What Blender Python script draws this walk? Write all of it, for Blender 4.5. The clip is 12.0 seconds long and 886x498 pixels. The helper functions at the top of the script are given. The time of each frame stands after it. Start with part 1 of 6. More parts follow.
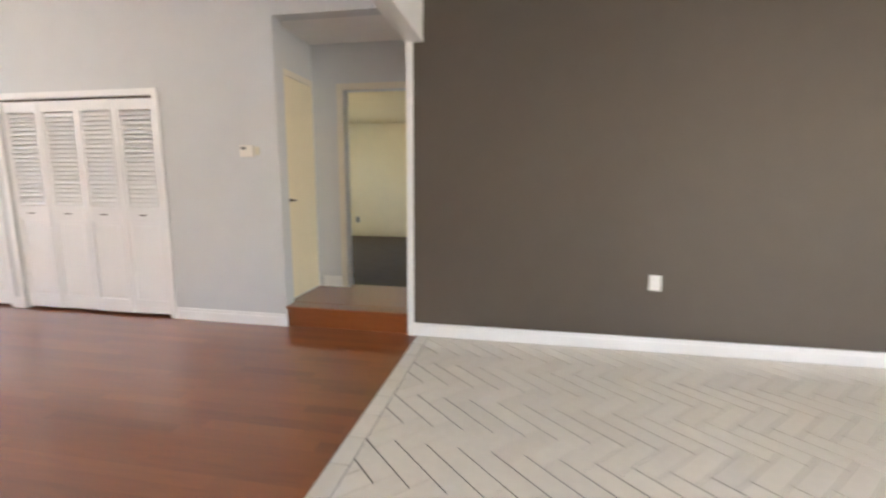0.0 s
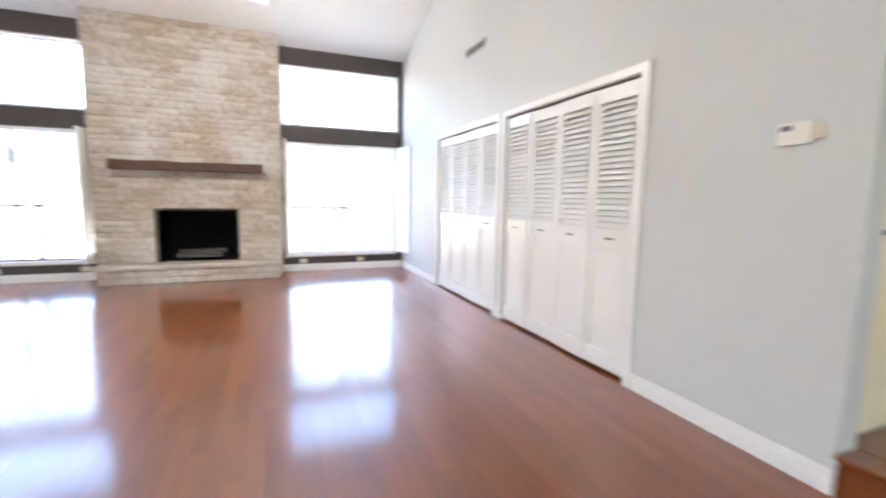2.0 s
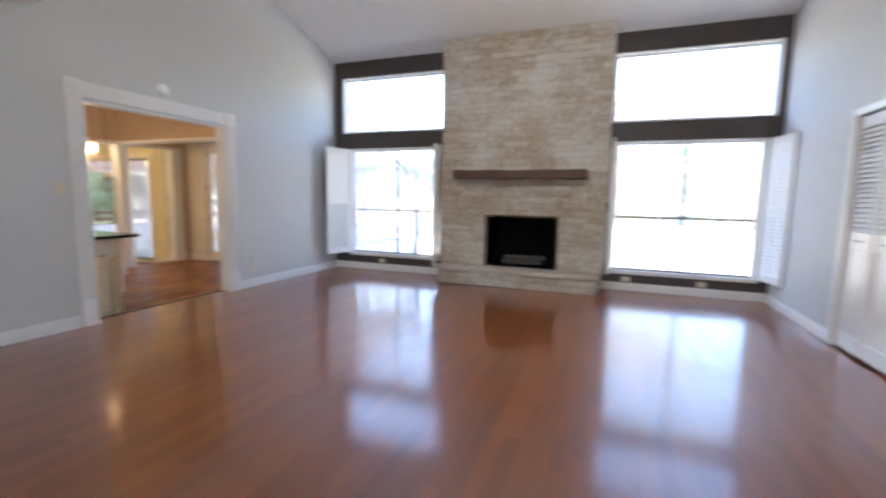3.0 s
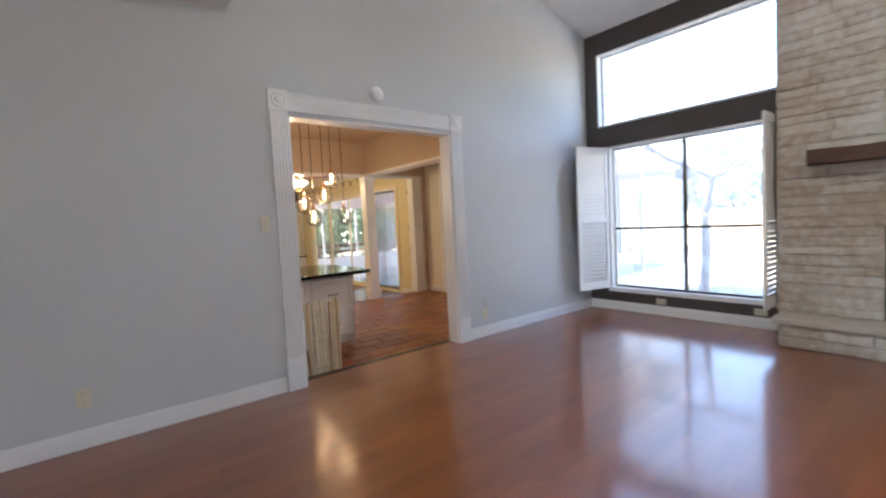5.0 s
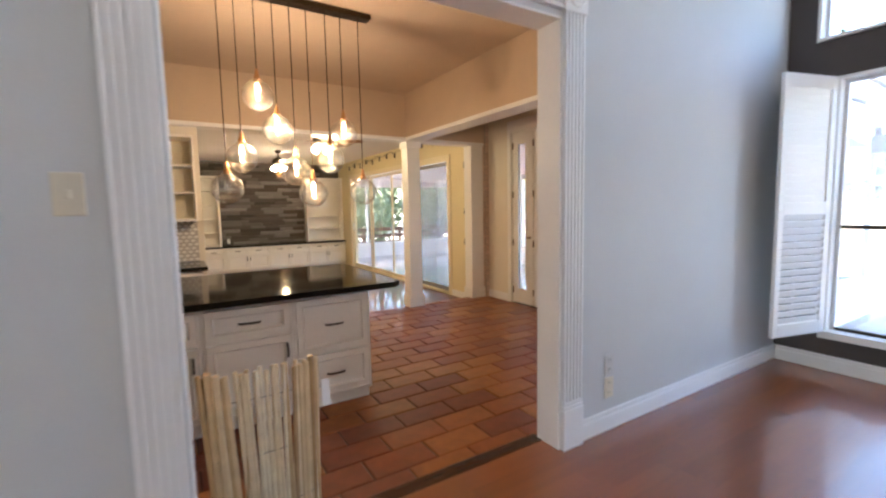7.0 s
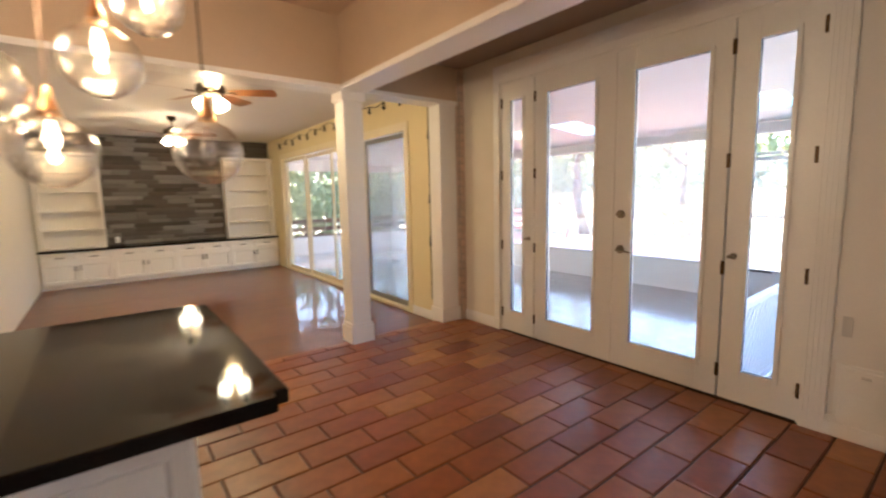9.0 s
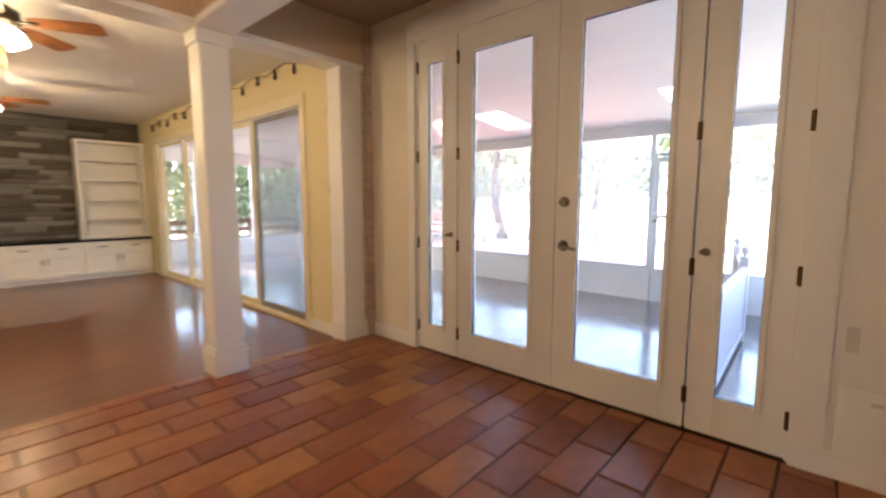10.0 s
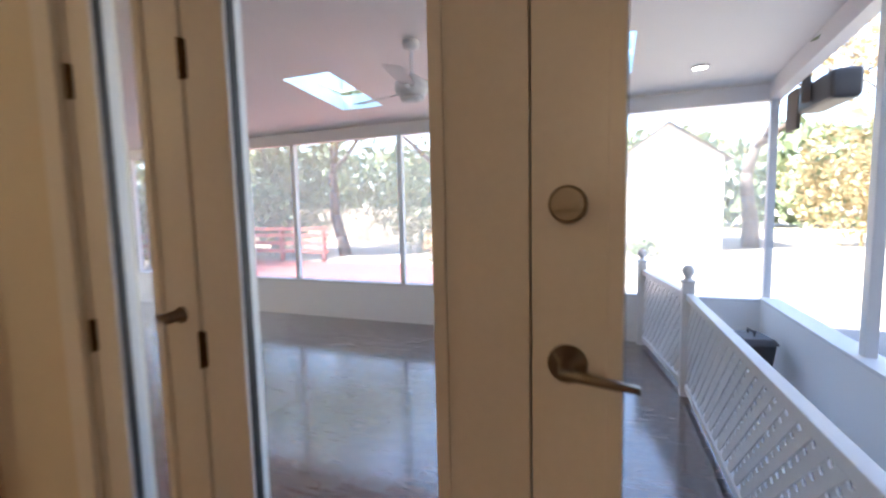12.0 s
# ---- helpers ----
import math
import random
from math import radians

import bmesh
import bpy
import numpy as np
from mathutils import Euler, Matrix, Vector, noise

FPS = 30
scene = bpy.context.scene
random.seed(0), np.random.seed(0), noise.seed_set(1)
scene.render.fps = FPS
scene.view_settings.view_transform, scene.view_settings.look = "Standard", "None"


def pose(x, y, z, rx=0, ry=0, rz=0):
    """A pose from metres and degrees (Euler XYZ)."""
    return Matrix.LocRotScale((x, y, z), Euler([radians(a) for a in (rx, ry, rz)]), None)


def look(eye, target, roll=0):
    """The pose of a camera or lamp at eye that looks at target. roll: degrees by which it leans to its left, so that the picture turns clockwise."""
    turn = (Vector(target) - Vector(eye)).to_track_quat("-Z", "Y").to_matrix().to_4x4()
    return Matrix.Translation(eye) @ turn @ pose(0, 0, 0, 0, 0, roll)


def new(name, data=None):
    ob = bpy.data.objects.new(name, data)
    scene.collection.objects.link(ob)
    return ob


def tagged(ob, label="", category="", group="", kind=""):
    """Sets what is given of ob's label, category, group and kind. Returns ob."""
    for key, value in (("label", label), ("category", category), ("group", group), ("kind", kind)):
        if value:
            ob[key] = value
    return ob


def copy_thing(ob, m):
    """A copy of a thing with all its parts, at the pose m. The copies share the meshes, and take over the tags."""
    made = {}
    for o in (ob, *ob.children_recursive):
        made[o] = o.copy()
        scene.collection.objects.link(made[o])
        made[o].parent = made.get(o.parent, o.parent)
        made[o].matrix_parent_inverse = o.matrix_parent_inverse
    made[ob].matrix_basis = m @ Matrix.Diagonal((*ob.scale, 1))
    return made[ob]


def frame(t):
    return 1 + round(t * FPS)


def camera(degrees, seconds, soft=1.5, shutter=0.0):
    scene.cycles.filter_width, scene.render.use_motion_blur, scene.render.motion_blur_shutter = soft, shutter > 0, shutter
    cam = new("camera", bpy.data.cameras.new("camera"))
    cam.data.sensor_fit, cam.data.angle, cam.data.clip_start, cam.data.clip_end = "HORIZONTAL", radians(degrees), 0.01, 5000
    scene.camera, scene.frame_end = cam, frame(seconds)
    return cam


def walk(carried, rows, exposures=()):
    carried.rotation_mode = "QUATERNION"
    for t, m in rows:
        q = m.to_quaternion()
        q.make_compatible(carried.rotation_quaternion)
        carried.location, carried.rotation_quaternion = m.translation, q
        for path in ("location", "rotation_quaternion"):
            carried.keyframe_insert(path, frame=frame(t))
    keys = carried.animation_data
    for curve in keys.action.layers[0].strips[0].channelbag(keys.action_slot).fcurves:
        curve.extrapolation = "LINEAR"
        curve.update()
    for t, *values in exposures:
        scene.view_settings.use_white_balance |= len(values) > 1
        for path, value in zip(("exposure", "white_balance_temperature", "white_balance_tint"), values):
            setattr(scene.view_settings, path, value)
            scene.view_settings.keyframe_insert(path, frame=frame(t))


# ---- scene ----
cam = camera(91.0, 12.0, soft=2.2, shutter=0.5)
PATH = [
    (0, (-0.864, -0.271, 1.3), (-1.221, 1.673, 0.994), 0.3),
    (0.5, (-1.002, 0.178, 1.27), (-1.749, 2.017, 1.025), 0.5),
    (1, (-1.233, 0.569, 1.312), (-2.285, 2.248, 1.042), -0.7),
    (1.5, (-1.573, 0.874, 1.279), (-3.122, 2.117, 1.041), 1),
    (2, (-1.939, 0.998, 1.239), (-3.785, 1.733, 1.008), 0.9),
    (2.5, (-2.349, 1.171, 1.296), (-4.333, 1.237, 1.049), -0.4),
    (3, (-2.794, 1.231, 1.276), (-4.651, 0.526, 1.043), 1),
    (3.5, (-3.166, 1.047, 1.231), (-4.798, -0.087, 1.006), 0.1),
    (5.5, (-4.596, -0.457, 1.254), (-5.739, -2.092, 1.12), -1.4),
    (6, (-4.921, -0.909, 1.27), (-5.966, -2.603, 1.069), 0.4),
    (6.5, (-5.207, -1.396, 1.259), (-6.259, -3.087, 1.074), -1.4),
    (8.5, (-6.283, -3.233, 1.224), (-7.295, -4.943, 0.991), 0.3),
    (9, (-6.522, -3.6, 1.229), (-7.731, -5.174, 0.984), -1.2),
    (9.5, (-6.781, -3.87, 1.14), (-8.108, -5.338, 0.849), -1.5),
    (10, (-7.135, -4.174, 1.065), (-8.617, -5.499, 0.845), 0),
    (10.5, (-7.527, -4.526, 1.066), (-9.178, -5.643, 0.907), -1.5),
    (11, (-8.018, -4.804, 1.038), (-9.723, -5.836, 0.865), -1.2),
    (11.5, (-8.483, -5.095, 1.026), (-10.256, -6, 0.833), 0.1),
    (12, (-8.873, -5.329, 1.054), (-10.728, -6.056, 0.873), -1.3),
]
EXPOSURES = [(0.0, 4.2, 6550, 14), (0.5, 4.55, 6400, 13), (1.0, 4.7, 6350, 13), (1.5, 4.65, 6200, 12), (2.5, 3.95, 6000, 11), (3.5, 3.2, 5900, 12), (5.5, 3.5, 5950, 12), (6.5, 3.6, 5950, 12),
             (8.5, 3.65, 5900, 12), (10.0, 3.6, 6050, 13), (11.0, 3.25, 6200, 13), (12.0, 2.7, 6000, 13)]
walk(cam, [(t, look(e, a, r)) for t, e, a, r in PATH], EXPOSURES)

# ---- world, sun, exposure ----
world = bpy.data.worlds.new("sky")
world.use_nodes = True
scene.world = world
wn = world.node_tree.nodes
sky = wn.new("ShaderNodeTexSky")
sky.sky_type, sky.sun_disc = "NISHITA", False
sky.sun_elevation, sky.sun_rotation = radians(46), radians(149)
sky.air_density, sky.dust_density = 1.0, 1.5
world.node_tree.links.new(sky.outputs[0], wn["Background"].inputs[0])
wn["Background"].inputs[1].default_value = 0.15
sun = new("sun", bpy.data.lights.new("sun", "SUN"))
sun.data.energy, sun.data.angle, sun.data.color = 5.0, radians(0.6), (1.0, 0.95, 0.86)
sun.matrix_world = look((0, 0, 20), (-0.50, 0.83, 20 - 1.0))
scene.view_settings.exposure = 2.0


def lamp(name, kind, m, energy, color=(1, 1, 1), size=0.1, size_y=None):
    ob = new(name, bpy.data.lights.new(name, kind))
    ob.matrix_world, ob.data.energy, ob.data.color = m, energy, color
    if kind == "AREA":
        ob.data.shape, ob.data.size, ob.data.size_y = "RECTANGLE", size, size_y or size
    else:
        ob.data.shadow_soft_size = size
    return ob


# ---- materials ----
def nodes_of(name):
    m = bpy.data.materials.new(name)
    m.use_nodes = True
    return m, m.node_tree.nodes, m.node_tree.links, m.node_tree.nodes["Principled BSDF"]


def plain(name, color, rough=0.5, metal=0.0, bump=0.0, scale=40.0, vary=0.08, spec=0.5, coat=0.0, rnd=0.0, island=False, stretch=(1, 1, 1)):
    """Two scales of noise over a base colour, with relief."""
    m, n, l, b = nodes_of(name)
    tc, mp = n.new("ShaderNodeTexCoord"), n.new("ShaderNodeMapping")
    mp.inputs["Scale"].default_value = stretch
    l.new(tc.outputs["Object"], mp.inputs[0])
    n1, n2 = n.new("ShaderNodeTexNoise"), n.new("ShaderNodeTexNoise")
    n1.inputs["Scale"].default_value, n2.inputs["Scale"].default_value = scale, scale * 0.06
    n1.inputs["Detail"].default_value = 5
    for q in (n1, n2):
        l.new(mp.outputs[0], q.inputs["Vector"])
    add = n.new("ShaderNodeMath")
    add.operation = "ADD"
    l.new(n1.outputs[0], add.inputs[0]), l.new(n2.outputs[0], add.inputs[1])
    src = add.outputs[0]
    if rnd:
        if island:
            oi = n.new("ShaderNodeNewGeometry").outputs["Random Per Island"]
        else:
            oi = n.new("ShaderNodeObjectInfo").outputs["Random"]
        mu = n.new("ShaderNodeMath")
        mu.operation = "MULTIPLY_ADD"
        l.new(oi, mu.inputs[0])
        mu.inputs[1].default_value = rnd
        l.new(src, mu.inputs[2])
        src = mu.outputs[0]
    r = n.new("ShaderNodeMapRange")
    r.inputs[1].default_value, r.inputs[2].default_value = 0.6, 1.4 + rnd
    r.inputs[3].default_value, r.inputs[4].default_value = 1 - vary, 1 + vary
    l.new(src, r.inputs[0])
    mx = n.new("ShaderNodeMix")
    mx.data_type, mx.blend_type = "RGBA", "MULTIPLY"
    mx.inputs["Factor"].default_value = 1.0
    mx.inputs[6].default_value = (*color, 1)
    l.new(r.outputs[0], mx.inputs[7])
    l.new(mx.outputs[2], b.inputs["Base Color"])
    b.inputs["Roughness"].default_value, b.inputs["Metallic"].default_value = rough, metal
    b.inputs["Specular IOR Level"].default_value = spec
    b.inputs["Coat Weight"].default_value = coat
    b.inputs["Coat Roughness"].default_value = 0.2
    if bump:
        bp = n.new("ShaderNodeBump")
        bp.inputs["Strength"].default_value, bp.inputs["Distance"].default_value = bump, 0.004
        l.new(n1.outputs[0], bp.inputs["Height"])
        l.new(bp.outputs[0], b.inputs["Normal"])
    return m


def glowing(name, color, strength):
    m, n, l, b = nodes_of(name)
    b.inputs["Base Color"].default_value = (*color, 1)
    b.inputs["Emission Color"].default_value = (*color, 1)
    b.inputs["Emission Strength"].default_value = strength
    return m


def glass(name, color=(1, 1, 1), rough=0.0, power=4.0, base=0.03):
    m, n, l, b = nodes_of(name)
    tr, gl, mix, fr = (n.new("ShaderNodeBsdfTransparent"), n.new("ShaderNodeBsdfGlossy"), n.new("ShaderNodeMixShader"), n.new("ShaderNodeLayerWeight"))
    tr.inputs[0].default_value = (*color, 1)
    gl.inputs["Roughness"].default_value = rough
    pw, sc = n.new("ShaderNodeMath"), n.new("ShaderNodeMath")
    pw.operation, sc.operation = "POWER", "MULTIPLY_ADD"
    pw.inputs[1].default_value, sc.inputs[1].default_value, sc.inputs[2].default_value = power, 0.8, base
    fr.inputs[0].default_value = 0.5
    l.new(fr.outputs["Facing"], pw.inputs[0]), l.new(pw.outputs[0], sc.inputs[0])
    l.new(sc.outputs[0], mix.inputs[0]), l.new(tr.outputs[0], mix.inputs[1]), l.new(gl.outputs[0], mix.inputs[2])
    l.new(mix.outputs[0], n["Material Output"].inputs[0])
    return m


def wood(name, dark, light, rough, along="Y", grain=6.0, plank=0.0, coat=0.0, rnd=0.0, length=1.1, coat_rough=0.07, pieces=False, fade=1.0, coat_ior=1.5):
    """Grained wood; plank gives the boards' width for laid floors."""
    m, n, l, b = nodes_of(name)
    tc, mp = n.new("ShaderNodeTexCoord"), n.new("ShaderNodeMapping")
    l.new(tc.outputs["Object"], mp.inputs[0])
    if along == "Y":
        mp.inputs["Rotation"].default_value = (0, 0, radians(90))
    elif along == "Z":
        mp.inputs["Rotation"].default_value = (0, radians(90), 0)
    own = None
    if pieces:
        own, geo = n.new("ShaderNodeMath"), n.new("ShaderNodeNewGeometry")
        l.new(n.new("ShaderNodeObjectInfo").outputs["Random"], own.inputs[0]), l.new(geo.outputs["Random Per Island"], own.inputs[1])
        fr, sc = n.new("ShaderNodeMath"), n.new("ShaderNodeVectorMath")
        fr.operation, sc.operation = "FRACT", "MULTIPLY_ADD"
        l.new(own.outputs[0], fr.inputs[0]), l.new(fr.outputs[0], sc.inputs[0]), l.new(mp.outputs[0], sc.inputs[2])
        sc.inputs[1].default_value = (41, 23, 17)
        mp, own = sc, fr.outputs[0]
    st = n.new("ShaderNodeMapping")
    st.inputs["Scale"].default_value = (0.9, 9, 9)
    l.new(mp.outputs[0], st.inputs[0])
    n1, n2, w = n.new("ShaderNodeTexNoise"), n.new("ShaderNodeTexNoise"), n.new("ShaderNodeTexNoise")
    n1.inputs["Scale"].default_value, n1.inputs["Detail"].default_value = grain, 2 if pieces else 7
    n1.inputs["Distortion"].default_value = 1.2
    n2.inputs["Scale"].default_value = 0.7
    l.new(st.outputs[0], n1.inputs["Vector"]), l.new(mp.outputs[0], n2.inputs["Vector"])
    f = n.new("ShaderNodeMath")
    f.operation = "MULTIPLY_ADD"
    f.inputs[1].default_value = 0.45
    soft = n.new("ShaderNodeMath")
    soft.operation = "MULTIPLY_ADD"
    soft.inputs[1].default_value, soft.inputs[2].default_value = fade, 0.5 * (1 - fade)
    l.new(n1.outputs[0], soft.inputs[0])
    l.new(n2.outputs[0], f.inputs[0]), l.new(soft.outputs[0], f.inputs[2])
    src = f.outputs[0]
    mortar = None
    if plank:
        br = n.new("ShaderNodeTexBrick")
        br.inputs["Scale"].default_value = 1.0
        br.inputs["Brick Width"].default_value, br.inputs["Row Height"].default_value = length, plank
        br.inputs["Mortar Size"].default_value = 0.0012
        br.inputs["Mortar Smooth"].default_value = 0.3
        br.inputs["Color1"].default_value, br.inputs["Color2"].default_value = (0, 0, 0, 1), (1, 1, 1, 1)
        br.inputs["Mortar"].default_value = (0.4, 0.4, 0.4, 1)
        br.offset, br.offset_frequency = 0.37, 2
        l.new(mp.outputs[0], br.inputs["Vector"])
        g = n.new("ShaderNodeMath")
        g.operation = "MULTIPLY_ADD"
        g.inputs[1].default_value = 0.13
        l.new(br.outputs["Color"], g.inputs[0]), l.new(src, g.inputs[2])
        src, mortar = g.outputs[0], br.outputs["Fac"]
    if rnd:
        g = n.new("ShaderNodeMath")
        g.operation = "MULTIPLY_ADD"
        g.inputs[1].default_value = rnd
        l.new(own or n.new("ShaderNodeObjectInfo").outputs["Random"], g.inputs[0]), l.new(src, g.inputs[2])
        src = g.outputs[0]
    cr = n.new("ShaderNodeValToRGB")
    cr.color_ramp.elements[0].position, cr.color_ramp.elements[1].position = 0.45, 1.05
    cr.color_ramp.elements[0].color, cr.color_ramp.elements[1].color = (*dark, 1), (*light, 1)
    l.new(src, cr.inputs[0])
    out = cr.outputs[0]
    if mortar:
        mx = n.new("ShaderNodeMix")
        mx.data_type = "RGBA"
        mx.inputs[7].default_value = (dark[0] * 0.9, dark[1] * 0.9, dark[2] * 0.9, 1)
        l.new(mortar, mx.inputs["Factor"]), l.new(out, mx.inputs[6])
        out = mx.outputs[2]
    l.new(out, b.inputs["Base Color"])
    b.inputs["Roughness"].default_value = rough
    b.inputs["Coat Weight"].default_value, b.inputs["Coat Roughness"].default_value = coat, coat_rough
    rr = n.new("ShaderNodeMapRange")
    b.inputs["Coat IOR"].default_value = coat_ior
    spread = 0.05 if pieces else 0.25
    rr.inputs[3].default_value, rr.inputs[4].default_value = rough * (1 - spread), rough * (1 + spread)
    l.new(n1.outputs[0], rr.inputs[0]), l.new(rr.outputs[0], b.inputs["Roughness"])
    bp = n.new("ShaderNodeBump")
    bp.inputs["Strength"].default_value, bp.inputs["Distance"].default_value = 0.0 if pieces else 0.02, 0.002
    l.new(n1.outputs[0], bp.inputs["Height"]), l.new(bp.outputs[0], b.inputs["Normal"])
    return m


def mosaic(name, colors, rough, bump, scale, vary=0.22, coat=0.0):
    """A material whose pieces each take a colour of their own from a short range."""
    m = plain(name, (1, 1, 1), rough, bump=bump, scale=scale, vary=vary, coat=coat)
    n, l = m.node_tree.nodes, m.node_tree.links
    cr = n.new("ShaderNodeValToRGB")
    els = cr.color_ramp.elements
    for k, c in enumerate(colors):
        e = els[k] if k < 2 else els.new(1.0)
        e.position = k / (len(colors) - 1)
        e.color = (*c, 1)
    l.new(n.new("ShaderNodeObjectInfo").outputs["Random"], cr.inputs[0])
    mx = next(q for q in n if q.type == "MIX")
    l.new(cr.outputs[0], mx.inputs[6])
    return m


M_GREY = plain("paint_light_grey", (0.61, 0.623, 0.625), 0.75, bump=0.08, scale=90, vary=0.02)
# paler than the grey walls, in place of stronger kitchen light
M_OFFWHITE = plain("end_wall_lightened", (0.78, 0.76, 0.73), 0.7, bump=0.06, scale=80, vary=0.03)
M_CEIL = plain("ceiling_white", (0.80, 0.79, 0.77), 0.9, bump=0.15, scale=120, vary=0.02)
M_WHITE = plain("paint_white", (0.82, 0.82, 0.80), 0.35, bump=0.03, scale=60, vary=0.03)
M_TRIM = plain("trim_white", (0.85, 0.85, 0.84), 0.3, vary=0.025, scale=50)
M_TAUPE = plain("paint_taupe", (0.098, 0.079, 0.060), 0.6, bump=0.1, scale=90, vary=0.05)
M_BROWN = plain("paint_dark_brown", (0.062, 0.050, 0.046), 0.5, bump=0.05, scale=60, vary=0.08)
M_CREAM = plain("paint_cream", (0.74, 0.69, 0.58), 0.6, bump=0.05, scale=80, vary=0.03)
M_BEIGE = plain("paint_beige", (0.58, 0.455, 0.33), 0.75, bump=0.08, scale=80, vary=0.04)
# bedroom paint; on the family room wall it stands for warm lamplight
M_YELLOW = plain("yellow_paint_and_lamplight", (0.75, 0.66, 0.42), 0.7, bump=0.06, scale=80, vary=0.03)
M_FLOOR = wood("wood_floor", (0.135, 0.032, 0.006), (0.285, 0.080, 0.015), 0.38, along="X", coat=1.0, coat_ior=1.5, rnd=0.16, coat_rough=0.125, pieces=True, fade=0.3, grain=3.0)
M_FLOOR_F = wood("wood_floor_family", (0.095, 0.025, 0.006), (0.20, 0.058, 0.013), 0.45, along="X", plank=0.083, coat=0.7, coat_rough=0.06, fade=0.4, coat_ior=1.4)
M_DARKFLOOR = plain("brown_carpet", (0.105, 0.078, 0.045), 0.95, bump=0.5, scale=160, vary=0.15, spec=0.1)
M_GLASS = glass("window_glass")
M_BLACK = plain("black_soot", (0.006, 0.006, 0.006), 0.9, spec=0.08, bump=0.3, scale=30, vary=0.4)
M_STONE = mosaic("painted_stone", ((0.40, 0.315, 0.225), (0.47, 0.385, 0.29), (0.44, 0.37, 0.29), (0.52, 0.45, 0.36), (0.60, 0.55, 0.47)), 0.85, 0.6, 35)


def whitewash(m, color):
    """A thin broken limewash over the stones, in broad uneven patches."""
    n, l = m.node_tree.nodes, m.node_tree.links
    b, pos = n["Principled BSDF"], n.new("ShaderNodeNewGeometry")
    big, fine, add, ramp, mx = n.new("ShaderNodeTexNoise"), n.new("ShaderNodeTexNoise"), n.new("ShaderNodeMath"), n.new("ShaderNodeMapRange"), n.new("ShaderNodeMix")
    big.inputs["Scale"].default_value, big.inputs["Detail"].default_value = 1.3, 3
    fine.inputs["Scale"].default_value, fine.inputs["Detail"].default_value = 16.0, 6
    for q in (big, fine):
        l.new(pos.outputs["Position"], q.inputs["Vector"])
    add.operation = "MULTIPLY_ADD"
    add.inputs[1].default_value = 1.3
    l.new(big.outputs[0], add.inputs[0]), l.new(fine.outputs[0], add.inputs[2])
    ramp.inputs[1].default_value, ramp.inputs[2].default_value = 0.98, 1.42
    ramp.inputs[3].default_value, ramp.inputs[4].default_value = 0.0, 0.85
    l.new(add.outputs[0], ramp.inputs[0])
    mx.data_type = "RGBA"
    mx.inputs[7].default_value = (*color, 1)
    src = b.inputs["Base Color"].links[0].from_socket
    l.new(ramp.outputs[0], mx.inputs["Factor"]), l.new(src, mx.inputs[6]), l.new(mx.outputs[2], b.inputs["Base Color"])
    return m


whitewash(M_STONE, (0.70, 0.69, 0.66))
M_MORTARW = whitewash(plain("limewashed_mortar", (0.42, 0.36, 0.29), 0.95, bump=0.5, scale=60, vary=0.12), (0.66, 0.64, 0.60))
M_MORTAR = plain("mortar", (0.40, 0.36, 0.30), 0.95, bump=0.5, scale=60, vary=0.12)
M_LEDGE = mosaic("ledger_stone", ((0.050, 0.042, 0.036), (0.11, 0.095, 0.08), (0.085, 0.068, 0.052), (0.17, 0.155, 0.14), (0.27, 0.255, 0.235)), 0.75, 0.6, 30)
M_COUNTER = plain("black_granite", (0.009, 0.008, 0.007), 0.06, vary=0.5, scale=220, spec=0.16)
M_TERRA = mosaic("terracotta", ((0.165, 0.034, 0.010), (0.22, 0.050, 0.012), (0.235, 0.061, 0.014), (0.27, 0.082, 0.017), (0.34, 0.130, 0.030)), 0.40, 0.35, 12, 0.34, 0.12)
M_GROUT = plain("grout_dark", (0.085, 0.046, 0.030), 0.85, bump=0.4, scale=70, vary=0.2)
M_TILE = plain("white_tile", (0.74, 0.70, 0.62), 0.25, bump=0.05, scale=20, vary=0.08, rnd=0.5)
M_GROUT_T = plain("grout_grey", (0.075, 0.068, 0.06), 0.9, vary=0.15)
M_STEEL = plain("brushed_nickel", (0.29, 0.25, 0.20), 0.3, metal=1.0, vary=0.05)
M_BRONZE = plain("dark_bronze", (0.06, 0.045, 0.03), 0.4, metal=0.9, vary=0.1)
M_ALU = plain("white_aluminium", (0.72, 0.73, 0.74), 0.4, vary=0.03)
M_PFLOOR = wood("porch_floor", (0.06, 0.040, 0.036), (0.13, 0.09, 0.08), 0.26, along="Y", plank=0.15, coat=1.0, coat_rough=0.13, fade=0.3, coat_ior=1.9)
M_GROUND = plain("dry_yard_ground", (0.38, 0.33, 0.25), 0.95, bump=0.6, scale=12, vary=0.25)
M_LEAF = plain("leaves", (0.19, 0.23, 0.12), 0.6, vary=0.4, scale=6, rnd=1.0, island=True)
M_BARK = plain("bark", (0.105, 0.082, 0.065), 0.9, bump=0.9, scale=20, vary=0.3)
M_RED = plain("red_deck_stain", (0.33, 0.11, 0.085), 0.6, vary=0.2, bump=0.2, scale=20, rnd=0.4)


